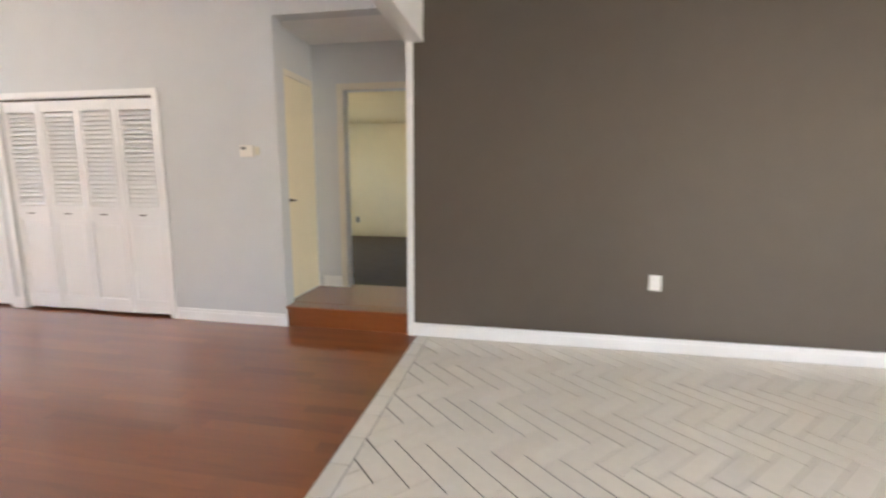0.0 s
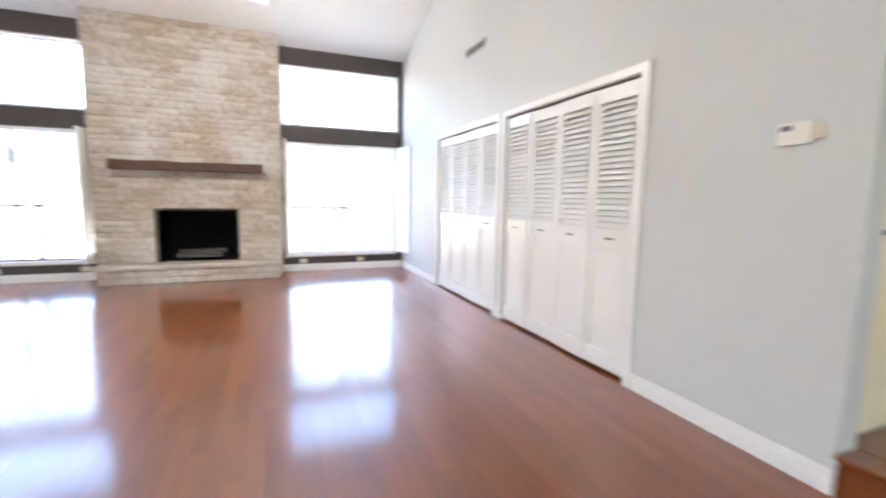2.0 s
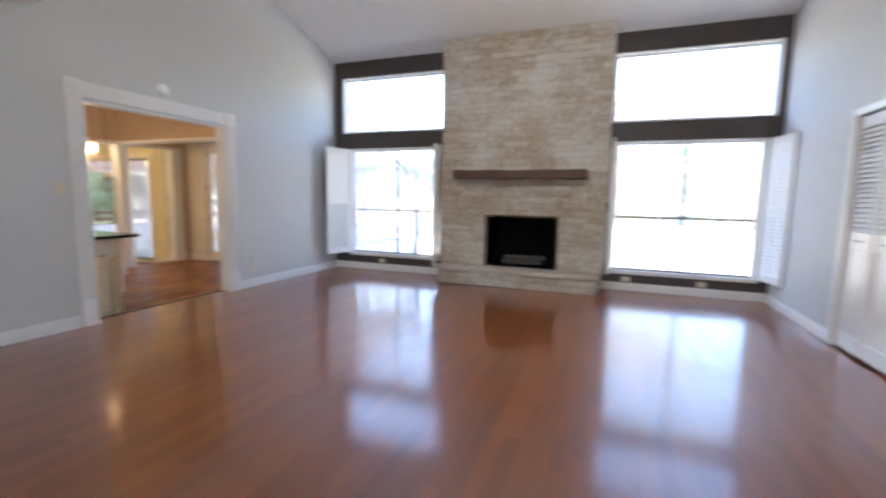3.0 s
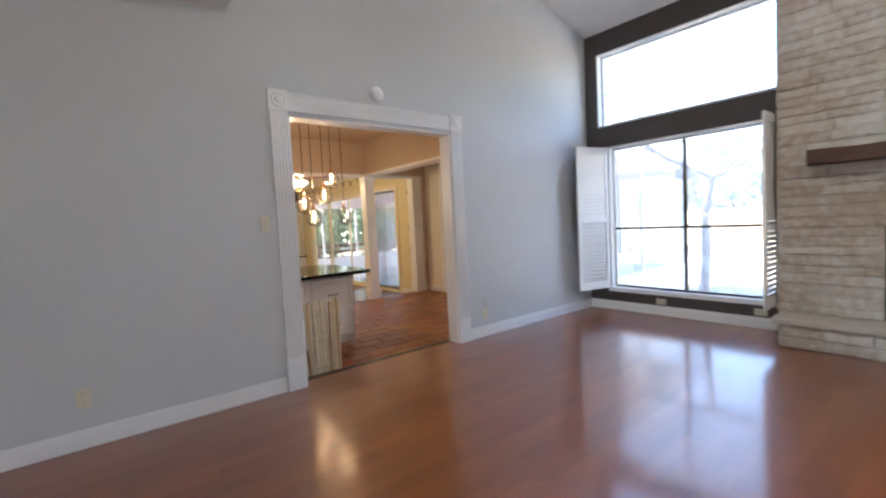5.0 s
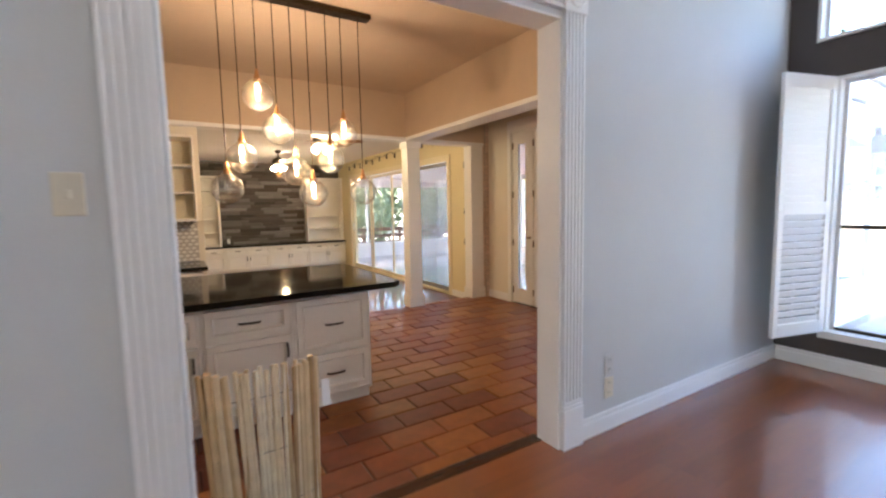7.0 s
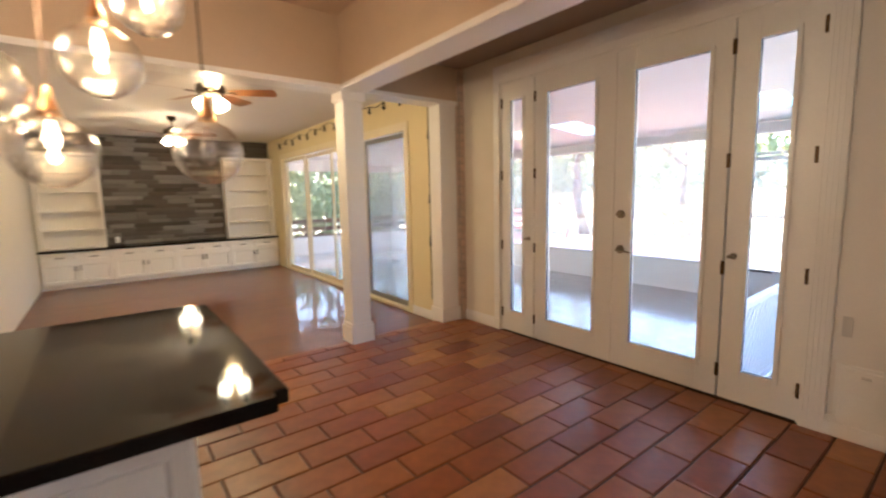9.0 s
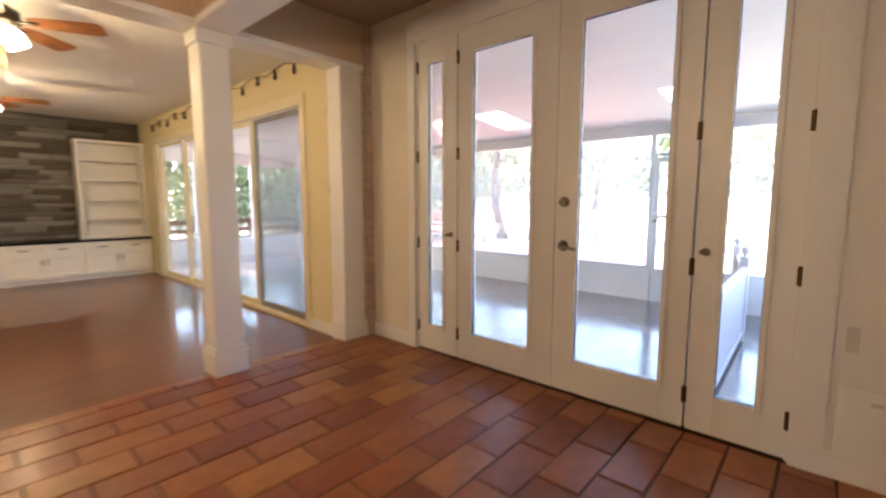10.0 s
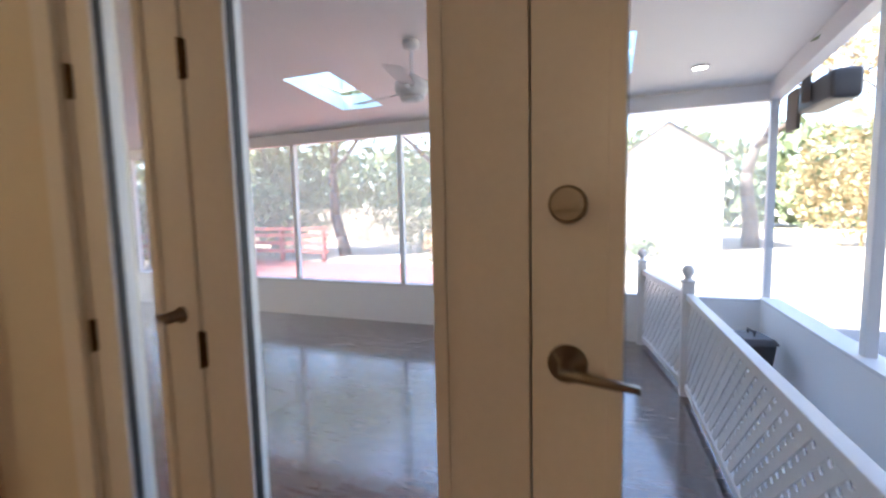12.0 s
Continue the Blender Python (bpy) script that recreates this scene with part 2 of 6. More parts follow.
M_NOSING = wood("dark_nosing", (0.035, 0.014, 0.008), (0.09, 0.035, 0.018), 0.25, along="X")
# taupe carries the shadow over the door bay
M_BAY = plain("bay_ceiling_shaded", (0.34, 0.27, 0.21), 0.8, bump=0.1, scale=80, vary=0.05)
M_MORTAR2 = plain("dark_mortar", (0.05, 0.048, 0.045), 0.95, bump=0.4, scale=60, vary=0.2)
M_PCEIL = plain("porch_white", (0.80, 0.79, 0.79), 0.45, vary=0.02, scale=30)
M_CONC = plain("concrete", (0.24, 0.235, 0.225), 0.9, bump=0.3, scale=25, vary=0.12)
M_CREAMT = plain("cream_gloss", (0.80, 0.72, 0.52), 0.35, vary=0.03, scale=40)
M_ASH = plain("charred_log", (0.09, 0.085, 0.08), 0.9, bump=0.6, scale=25, vary=0.5)
M_SLAB = plain("limestone", (0.55, 0.50, 0.44), 0.6, bump=0.3, scale=30, vary=0.15)
M_MANTEL = wood("mantel_wood", (0.04, 0.016, 0.008), (0.12, 0.048, 0.022), 0.5, along="Y", grain=4)
M_IVORY = plain("ivory_plastic", (0.70, 0.645, 0.51), 0.35, vary=0.03)
M_LCD = plain("grey_plastic", (0.16, 0.165, 0.16), 0.4, vary=0.05)
M_GREYP = plain("grey_white_plastic", (0.58, 0.58, 0.57), 0.4, vary=0.03)
M_ORANGE = plain("orange_fabric", (0.46, 0.20, 0.08), 0.9, vary=0.15, scale=80, bump=0.2)
M_SHEER = plain("sheer_fabric", (0.80, 0.80, 0.80), 0.9, vary=0.05)
M_LAMPW = glowing("lit_frosted_glass", (1.0, 0.93, 0.82), 9)
M_LAMPF = glowing("lit_fan_shade", (1.0, 0.82, 0.52), 4)
M_BULB = glowing("lit_filament", (1.0, 0.64, 0.30), 3.8)
M_GLOBE = glass("clear_globe", power=1.3, base=0.10)
_n, _l = M_GLOBE.node_tree.nodes, M_GLOBE.node_tree.links
_w, _b = _n.new("ShaderNodeTexNoise"), _n.new("ShaderNodeBump")
_w.inputs["Scale"].default_value = 9
_b.inputs["Strength"].default_value, _b.inputs["Distance"].default_value = 0.5, 0.02
_l.new(_w.outputs[0], _b.inputs["Height"])
_l.new(_b.outputs[0], next(q for q in _n if q.type == "BSDF_GLOSSY").inputs["Normal"])
M_CABW = plain("cabinet_white", (0.83, 0.80, 0.74), 0.3, vary=0.03, scale=40)
M_BLADE = wood("fan_blade", (0.16, 0.06, 0.02), (0.34, 0.15, 0.055), 0.35, along="X", grain=5)
M_CORD = plain("black_cord", (0.015, 0.013, 0.012), 0.6)
M_STICK = mosaic("bamboo_stick", ((0.36, 0.21, 0.09), (0.58, 0.42, 0.22), (0.72, 0.58, 0.36), (0.80, 0.70, 0.50)), 0.5, 0.2, 14)
M_LATT = plain("white_vinyl", (0.80, 0.81, 0.83), 0.35, vary=0.03)
M_BRICKP = plain("washed_brick", (0.62, 0.48, 0.38), 0.85, bump=0.5, scale=40, vary=0.25, rnd=0.8)
M_BSPLASH = plain("backsplash_tile", (0.76, 0.75, 0.71), 0.2, vary=0.06)
M_DECK = plain("red_deck_boards", (0.27, 0.095, 0.08), 0.55, vary=0.2, bump=0.2, scale=18, rnd=0.5, stretch=(4, 0.3, 1))
M_HOUSE = plain("pale_siding", (0.56, 0.52, 0.45), 0.8, vary=0.06, scale=8)
M_ROOF = plain("roof_shingle", (0.22, 0.19, 0.17), 0.9, bump=0.5, scale=20, vary=0.2)
M_FENCE = plain("weathered_fence", (0.46, 0.39, 0.30), 0.85, bump=0.3, scale=15, vary=0.25, rnd=0.6, stretch=(1, 1, 0.2))
M_DRYLEAF = plain("dry_leaves", (0.36, 0.27, 0.13), 0.7, vary=0.35, scale=6, rnd=1.0, island=True)
M_WOODCAB = wood("wood_cabinet", (0.28, 0.13, 0.05), (0.45, 0.24, 0.10), 0.4, along="Z")
M_DKGREY = plain("dark_grey_metal", (0.05, 0.05, 0.052), 0.5, vary=0.15)

M_HINGE = plain("dull_brass", (0.11, 0.07, 0.035), 0.45, metal=0.9, vary=0.15)
M_BRASS = plain("copper_brass", (0.55, 0.30, 0.14), 0.3, metal=1.0, vary=0.05)
M_GROUT2 = plain("grout_light", (0.48, 0.46, 0.43), 0.9)
M_DKALU = plain("grey_aluminium", (0.22, 0.22, 0.22), 0.4, vary=0.05)
M_SKYL, _n, _l, _b = nodes_of("frosted_skylight")
_t = _n.new("ShaderNodeBsdfTranslucent")
_t.inputs[0].default_value = (0.50, 0.70, 0.82, 1)
_l.new(_t.outputs[0], _n["Material Output"].inputs[0])


M_PULL = plain("dark_nickel", (0.16, 0.14, 0.12), 0.35, metal=0.9, vary=0.1)


def mesh_screen(name, cover, color):
    """Woven insect screen: mostly open, the threads catch the light."""
    m, n, l, b = nodes_of(name)
    tr, th, mix = n.new("ShaderNodeBsdfTransparent"), n.new("ShaderNodeBsdfTranslucent"), n.new("ShaderNodeMixShader")
    th.inputs[0].default_value = (*color, 1)
    mix.inputs[0].default_value = cover
    l.new(tr.outputs[0], mix.inputs[1]), l.new(th.outputs[0], mix.inputs[2]), l.new(mix.outputs[0], n["Material Output"].inputs[0])
    return m


M_SCREEN = mesh_screen("insect_screen", 0.13, (0.85, 0.85, 0.85))
M_DSCREEN = mesh_screen("slider_screen", 0.34, (0.45, 0.46, 0.48))
M_WSCREEN = mesh_screen("window_screen", 0.20, (0.88, 0.89, 0.90))
# ---- builders ----
def bx(bm, x0, x1, y0, y1, z0, z1):
    m = Matrix.LocRotScale(((x0 + x1) / 2, (y0 + y1) / 2, (z0 + z1) / 2), None, (abs(x1 - x0), abs(y1 - y0), abs(z1 - z0)))
    return bmesh.ops.create_cube(bm, size=1, matrix=m)["verts"]


def rod(bm, a, b, r, seg=10, r2=None):
    a, b = Vector(a), Vector(b)
    m = Matrix.Translation((a + b) / 2) @ (b - a).to_track_quat("Z", "Y").to_matrix().to_4x4()
    return bmesh.ops.create_cone(bm, cap_ends=True, segments=seg, radius1=r, radius2=r if r2 is None else r2, depth=(b - a).length, matrix=m)["verts"]


def lathe(bm, profile, seg=20, m=Matrix()):
    """Turns (radius, height) pairs round the z axis."""
    rings = []
    for r, z in profile:
        rings.append([bm.verts.new(m @ Vector((r * math.cos(2 * math.pi * k / seg), r * math.sin(2 * math.pi * k / seg), z))) for k in range(seg)])
    for a, b in zip(rings, rings[1:]):
        for k in range(seg):
            bm.faces.new((a[k], a[(k + 1) % seg], b[(k + 1) % seg], b[k]))
    if profile[0][0] > 1e-4:
        bm.faces.new(list(reversed(rings[0])))
    if profile[-1][0] > 1e-4:
        bm.faces.new(rings[-1])


def soften(bm, w=0.004, seg=2):
    es = [e for e in bm.edges if len(e.link_faces) == 2 and e.calc_face_angle(0) > 0.6]
    bmesh.ops.bevel(bm, geom=es, offset=w, segments=seg, affect="EDGES", profile=0.6, clamp_overlap=True)


def part(name, bm, material, parent=None, label="", smooth=False):
    me = bpy.data.meshes.new(name)
    bmesh.ops.recalc_face_normals(bm, faces=bm.faces)
    for f in bm.faces:
        f.smooth = smooth
    bm.to_mesh(me)
    bm.free()
    me.materials.append(material)
    ob = new(name, me)
    if parent:
        ob.parent = parent
    if label:
        ob["label"] = label
    return ob


def block(name, dims, material, parent=None, bevel=0.0, label=""):
    bm = bmesh.new()
    bx(bm, *dims)
    if bevel:
        soften(bm, bevel)
    return part(name, bm, material, parent, label)


def empty(name, m=Matrix(), label="", category="", group="", kind=""):
    ob = new(name)
    ob.empty_display_size = 0.1
    ob.matrix_world = m
    return tagged(ob, label, category, group, kind)


def structure(ob, label, category=""):
    return tagged(ob, label, category, "", "structure")


def wall_with_holes(name, axis, at, thick, u0, u1, z0, z1, holes, material, label):
    """A wall along x (axis 'y') or y (axis 'x') with rectangular openings through it."""
    us = sorted({u0, u1, *[h[0] for h in holes], *[h[1] for h in holes]})
    zs = sorted({z0, z1, *[h[2] for h in holes], *[h[3] for h in holes]})
    us, zs = [u for u in us if u0 <= u <= u1], [z for z in zs if z0 <= z <= z1]
    bm = bmesh.new()
    solid = {}
    for i in range(len(us) - 1):
        for j in range(len(zs) - 1):
            cu, cz = (us[i] + us[i + 1]) / 2, (zs[j] + zs[j + 1]) / 2
            solid[i, j] = not any(h[0] < cu < h[1] and h[2] < cz < h[3] for h in holes)
    vs = {}

    def v(u, d, z):
        k = (round(u, 4), d, round(z, 4))
        if k not in vs:
            w = at + (thick if d else 0)
            vs[k] = bm.verts.new((u, w, z) if axis == "y" else (w, u, z))
        return vs[k]

    for (i, j), s in solid.items():
        if not s:
            continue
        a, b, c, d = us[i], us[i + 1], zs[j], zs[j + 1]
        for e in (0, 1):
            bm.faces.new((v(a, e, c), v(b, e, c), v(b, e, d), v(a, e, d)))
        for di, dj, q in ((-1, 0, ((a, c), (a, d))), (1, 0, ((b, c), (b, d))), (0, -1, ((a, c), (b, c))), (0, 1, ((a, d), (b, d)))):
            if not solid.get((i + di, j + dj), False):
                (p, r), (s2, t2) = q
                bm.faces.new((v(p, 0, r), v(s2, 0, t2), v(s2, 1, t2), v(p, 1, r)))
    return structure(part(name, bm, material), label, "wall")


# ---- the plan ----
XW, YN, YS, XE = -9.49, 3.20, -3.39, 4.0      # living room faces
ZK, ZF, ZP = -0.17, -0.33, -0.41               # kitchen, family room and porch floors
XSOF, ZLOW = -1.80, 2.72                       # where the low ceiling begins, its height
HALL = (-2.93, -1.80)
XK, XKE = -9.70, -2.5                          # kitchen west and east faces
YK = YS - 0.14                                 # kitchen side of the south wall
CL1, CL2 = (-5.82, -4.12), (-7.68, -6.00)
OPEN = (-7.09, -5.48)
WL, WR = (-3.09, -1.30), (1.26, 3.06)
FR, SL = (-6.86, -4.437), (-13.45, -8.53)
XTILE = -1.72
KITCHEN = Matrix.Translation((0.095, 0.19, 0.03))   # the kitchen side has its own plan, set into the house here
YKK = YK - 0.19                                # the south wall, in that plan


def vault(x):
    return 3.56 + 0.29 * (x - XW)


def settle(before):
    """Sets all top-level things made since into the house by KITCHEN."""
    for o in list(scene.objects):
        if o not in before and o.parent is None:
            o.matrix_basis = KITCHEN @ o.matrix_basis


def porch_z(x):
    return 2.12 + 0.09 * (x + 13.87)


def slab_with_holes(name, xs, ys, zfun, thick, holes, material, label):
    """A flat or sloping slab over a grid in x and y, left open where holes are."""
    gx = sorted({*xs, *[h[0] for h in holes], *[h[1] for h in holes]})
    gy = sorted({*ys, *[h[2] for h in holes], *[h[3] for h in holes]})
    b = bmesh.new()
    vs = {}

    def v(x, y, t):
        if (x, y, t) not in vs:
            vs[x, y, t] = b.verts.new((x, y, zfun(x) + t * thick))
        return vs[x, y, t]

    solid = {(i, j): not any(h[0] < (gx[i] + gx[i + 1]) / 2 < h[1] and h[2] < (gy[j] + gy[j + 1]) / 2 < h[3] for h in holes)
             for i in range(len(gx) - 1) for j in range(len(gy) - 1)}
    for (i, j), s in solid.items():
        if not s:
            continue
        a, c, d, e = gx[i], gx[i + 1], gy[j], gy[j + 1]
        for t in (0, 1):
            b.faces.new((v(a, d, t), v(c, d, t), v(c, e, t), v(a, e, t)))
        for di, dj, p, q in ((-1, 0, (a, d), (a, e)), (1, 0, (c, d), (c, e)), (0, -1, (a, d), (c, d)), (0, 1, (a, e), (c, e))):
            if not solid.get((i + di, j + dj), False):
                b.faces.new((v(*p, 0), v(*q, 0), v(*q, 1), v(*p, 1)))
    return structure(part(name, b, material), label, "ceiling")


# ---- living room shell ----
floor_living = structure(block("floor_living", (XW - 0.2, XTILE, YK - 0.01, YN + 0.1, -0.12, -0.004), M_NOSING), "glossy reddish-brown hardwood plank floor of the living room", "floor")
floor_entry = structure(block("floor_entry", (XTILE, XE, YS, YN, -0.12, -0.005), M_GROUT_T), "entry floor of white tiles in a herringbone with dark joints", "floor")
wall_with_holes("wall_north", "y", YN, 0.14, XW - 0.2, -1.76, 0, 6.2, [(*CL1, 0, 2.04), (*CL2, 0, 2.04), (*HALL, 0, 2.63)], M_GREY, "light grey painted wall with closet openings and a hall nook")
wall_with_holes("wall_north_accent", "y", YN, 0.14, -1.76, XE, 0, 2.9, [], M_TAUPE, "dark taupe painted accent wall")
wall_with_holes("wall_south", "y", YK, 0.14, XW - 0.35, XE, -0.4, 6.2, [(*OPEN, -0.004, 2.12)], M_GREY, "light grey painted wall with a wide cased opening")
UL, UR = (-3.22, -1.25), (1.19, 3.12)
wall_with_holes("wall_west", "x", XW - 0.2, 0.2, YS, YN, 0, 3.62,
                [(*WL, 0.27, 2.10), (*UL, 2.36, 3.29), (*WR, 0.27, 2.10), (*UR, 2.36, 3.29), (-0.50, 0.53, 0.26, 1.01)], M_BROWN, "dark brown painted window wall")
wall_with_holes("wall_east", "x", XE, 0.14, YS, YN, 0, 2.9, [(-2.8, -0.6, 0.5, 2.1)], M_GREY, "light grey entry wall with a window")
bm = bmesh.new()
x0, x1 = XW - 0.2, XSOF + 0.1
v = [bm.verts.new((x, y, vault(x) + h)) for h in (0, 0.1) for x, y in ((x0, YS), (x1, YS), (x1, YN), (x0, YN))]
for q in ((0, 1, 2, 3), (4, 5, 6, 7), (0, 1, 5, 4), (1, 2, 6, 5), (2, 3, 7, 6), (3, 0, 4, 7)):
    bm.faces.new([v[i] for i in q])
structure(part("ceiling_vault", bm, M_CEIL), "white sloping vaulted ceiling of the living room", "ceiling")
structure(block("ceiling_low", (XSOF, XE, YS, YN, ZLOW, ZLOW + 0.1), M_CEIL), "flat white low ceiling over the entry side", "ceiling")
structure(block("wall_fascia", (XSOF, XSOF + 0.1, YS, YN, ZLOW + 0.1, 6.1), M_CEIL), "white wall above the edge of the low ceiling", "wall")
structure(block("ceiling_soffit", (-5.09, XSOF, YS, -1.4, 2.79, 4.9), M_CEIL, bevel=0.004), "boxed white soffit hanging over the side of the living room", "ceiling")
structure(block("beam_entry", (-1.80, -1.665, YS, YN, 2.36, ZLOW), M_TRIM, bevel=0.004), "white painted beam under the entry ceiling", "beam")

# hall nook and bedroom beyond
HX = HALL[1] + 0.06
structure(block("floor_hall", (HALL[0] - 0.06, HX, YN + 0.02, 4.1, 0.0, 0.165), M_FLOOR), "raised hardwood landing with a wooden step", "floor")
bm = bmesh.new()
bx(bm, HALL[0], HALL[1], YN - 0.015, YN + 0.14, 0.165, 0.19)
bx(bm, HALL[0] - 0.06, HALL[1], YN + 0.14, 4.1, 0.165, 0.19)
soften(bm, 0.008)
structure(part("landing_tread", bm, M_FLOOR), "reddish-brown hardwood tread of the hall landing", "step")
structure(block("wall_hall_left", (HALL[0] - 0.16, HALL[0] - 0.06, YN + 0.14, 4.1, 0, 2.75), M_GREY), "light grey wall beside the hall door", "wall")
structure(block("wall_hall_right", (HALL[1], HALL[1] + 0.1, YN + 0.14, 4.1, 0, 2.75), M_GREY), "light grey wall of the hall nook", "wall")
BD = (-2.66, -1.86)
wall_with_holes("wall_hall_back", "y", 3.98, 0.12, HALL[0] - 0.06, HALL[1], 0.19, 2.75, [(*BD, 0.19, 2.19)], M_GREY, "light grey wall with a doorway into a bedroom")
structure(block("ceiling_hall", (HALL[0] - 0.06, HALL[1], YN + 0.14, 3.98, 2.63, 2.72), M_CEIL), "flat white ceiling of the hall nook", "ceiling")
structure(block("floor_bedroom", (-5.0, 1.6, 4.1, 8.3, 0.05, 0.185), M_DARKFLOOR), "dark brown carpeted floor of the bedroom", "floor")
BW = (-2.86, -1.75)
wall_with_holes("wall_bedroom_back", "y", 8.2, 0.15, -5.0, 1.6, 0.18, 2.6, [(*BW, 0.95, 2.1)], M_YELLOW, "pale yellow bedroom wall with a window")
wall_with_holes("wall_bedroom_left", "x", -5.1, 0.1, 4.1, 8.3, 0.18, 2.6, [(5.4, 7.4, 1.0, 2.1)], M_YELLOW, "pale yellow bedroom wall with a side window")
structure(block("wall_bedroom_right", (1.6, 1.7, 4.1, 8.3, 0.18, 2.6), M_YELLOW), "pale yellow bedroom wall", "wall")
structure(block("wall_bedroom_front_left", (-5.0, HALL[0] - 0.12, 4.0, 4.1, 0.18, 2.6), M_YELLOW), "pale yellow bedroom wall", "wall")
structure(block("wall_bedroom_front_right", (HALL[1] + 0.1, 1.6, 4.0, 4.1, 0.18, 2.6), M_YELLOW), "pale yellow bedroom wall", "wall")
structure(block("ceiling_bedroom", (-5.0, 1.6, 4.1, 8.3, 2.43, 2.55), M_YELLOW), "flat bedroom ceiling", "ceiling")
structure(block("wall_closet_back", (-7.9, -3.9, 3.95, 4.0, 0, 2.4), M_CEIL), "plain closet back wall", "wall")
structure(block("ceiling_closet", (-7.9, -3.9, YN + 0.14, 3.95, 2.2, 2.25), M_CEIL), "plain closet ceiling", "ceiling")
structure(block("wall_closet_side", (-7.95, -7.9, YN + 0.14, 3.95, 0, 2.25), M_CEIL), "plain closet side wall", "wall")
structure(block("wall_closet_end", (-3.9, -3.85, YN + 0.14, 3.95, 0, 2.25), M_CEIL), "plain closet end wall", "wall")
structure(block("floor_closet", (-7.9, -3.9, YN + 0.1, 3.95, -0.1, 0.0), M_FLOOR), "closet floor boards", "floor")

# ---- kitchen, family room, porch shells ----
structure(block("threshold", (OPEN[0], OPEN[1], YK - 0.05, YK + 0.03, ZK + 0.03, 0.003), M_NOSING, bevel=0.006), "dark wooden nosing of the step down into the kitchen", "step")
before = set(scene.objects)
floor_kitchen = structure(block("floor_kitchen", (XK - 0.02, XKE, -7.5, YKK, ZK - 0.12, ZK - 0.007), M_GROUT), "terracotta tile floor of the kitchen with dark joints", "floor")
wall_with_holes("wall_west_kitchen", "x", XK - 0.15, 0.15, -7.52, -4.40, ZP, 2.95, [(FR[0], FR[1], ZK - 0.02, 2.24)], M_CREAM, "warm cream painted wall with French doors")
# yellow here paints in the glow of the warm lamps
wall_with_holes("wall_west_family", "x", XK - 0.15, 0.15, -14.5, -7.52, ZP, 2.95, [(SL[0], SL[1], ZF, 2.05)], M_YELLOW, "wall with sliding doors, warm lamplight put into its soft yellow")
# end wall is lightened in colour to look better lit
structure(block("wall_west_kitchen_end", (XK - 0.15, XK, -4.40, YKK, ZP, 2.95), M_OFFWHITE), "off-white wall beside the French doors, its brightness put into the colour", "wall")
structure(block("ceiling_kitchen", (XK, XKE, -7.43, YKK, 2.74, 2.84), M_BEIGE), "warm beige kitchen ceiling", "ceiling")
structure(block("wall_east_kitchen", (XKE, XKE + 0.12, -14.5, YKK, ZF, 2.85), M_BEIGE), "warm beige kitchen wall", "wall")
for nm, d in (("beam_family", (-8.33, XKE, -7.62, -7.43)), ("beam_side", (-8.55, -8.33, -7.62, YKK)), ("beam_end", (XK, -8.55, -7.62, -7.43))):
    structure(block(nm, (*d, 2.17, 2.74), M_BEIGE), "warm beige plastered beam", "beam")
    structure(block(nm + "_trim", (d[0] - 0.012 * (nm == "beam_side"), d[1] + 0.012 * (nm == "beam_side"), d[2] - 0.012 * (nm != "beam_side"), d[3] + 0.012 * (nm != "beam_side"), 2.125, 2.17), M_TRIM, bevel=0.006), "white painted trim under the beam", "trim")
# shadow of the bay is in this ceiling's colour
structure(block("ceiling_door_bay", (XK, -8.55, -7.43, YKK, 2.50, 2.56), M_BAY), "lowered ceiling at the French doors, its shade put into a taupe colour", "ceiling")
structure(block("wall_south_kitchen", (-5.86, XKE, -7.62, -7.5, ZK - 0.1, 2.125), M_CREAM), "cream wall behind the kitchen cabinets", "wall")
structure(block("wall_family_left", (-5.60, -5.46, -14.5, -7.62, ZF, 2.5), M_CREAM), "cream side wall of the family room", "wall")
structure(block("floor_family", (XK - 0.1, XKE, -14.5, -7.5, ZF - 0.1, ZF), M_FLOOR_F), "glossy dark hardwood floor of the family room", "floor")
structure(block("step_family", (XK, -5.86, -7.545, -7.5, ZF, ZK), M_TERRA), "terracotta edge of the step down to the family room", "step")
wall_ledge = structure(block("wall_south_family", (XK - 0.1, XKE, -14.6, -14.42, ZF, 2.6), M_MORTAR2), "accent wall of dark grey stacked ledger stone", "wall")
structure(block("ceiling_family", (XK - 0.1, XKE, -14.5, -7.62, 2.48, 2.58), M_CEIL), "white ceiling of the family room", "ceiling")
XP = -13.87
structure(block("floor_porch", (XP - 0.12, XK - 0.15, -16, -4.08, ZP - 0.12, ZP), M_PFLOOR), "glossy dark brown porch floor", "floor")
SKY = ((-13.3, -12.32, -8.40, -7.88), (-13.25, -12.45, -5.90, -5.38))
slab_with_holes("ceiling_porch", (XP - 0.4, XK - 0.15), (-16, -4.0), porch_z, 0.16, SKY, M_PCEIL, "smooth white sloping porch ceiling with two skylights")
structure(block("wall_porch_south", (XP, XK - 0.15, -16.1, -16, ZP, 0.07), M_TRIM), "low white porch end wall", "wall")
structure(block("porch_header_south", (XP, XK - 0.15, -16.08, -16.0, 1.95, 2.6), M_PCEIL), "white header beam of the porch", "beam")
for x in (-12.6, -11.2, -9.9):
    structure(block("porch_post", (x - 0.035, x + 0.035, -16.08, -16.02, 0.07, 1.95), M_ALU, bevel=0.004), "slim white aluminium porch post", "post")
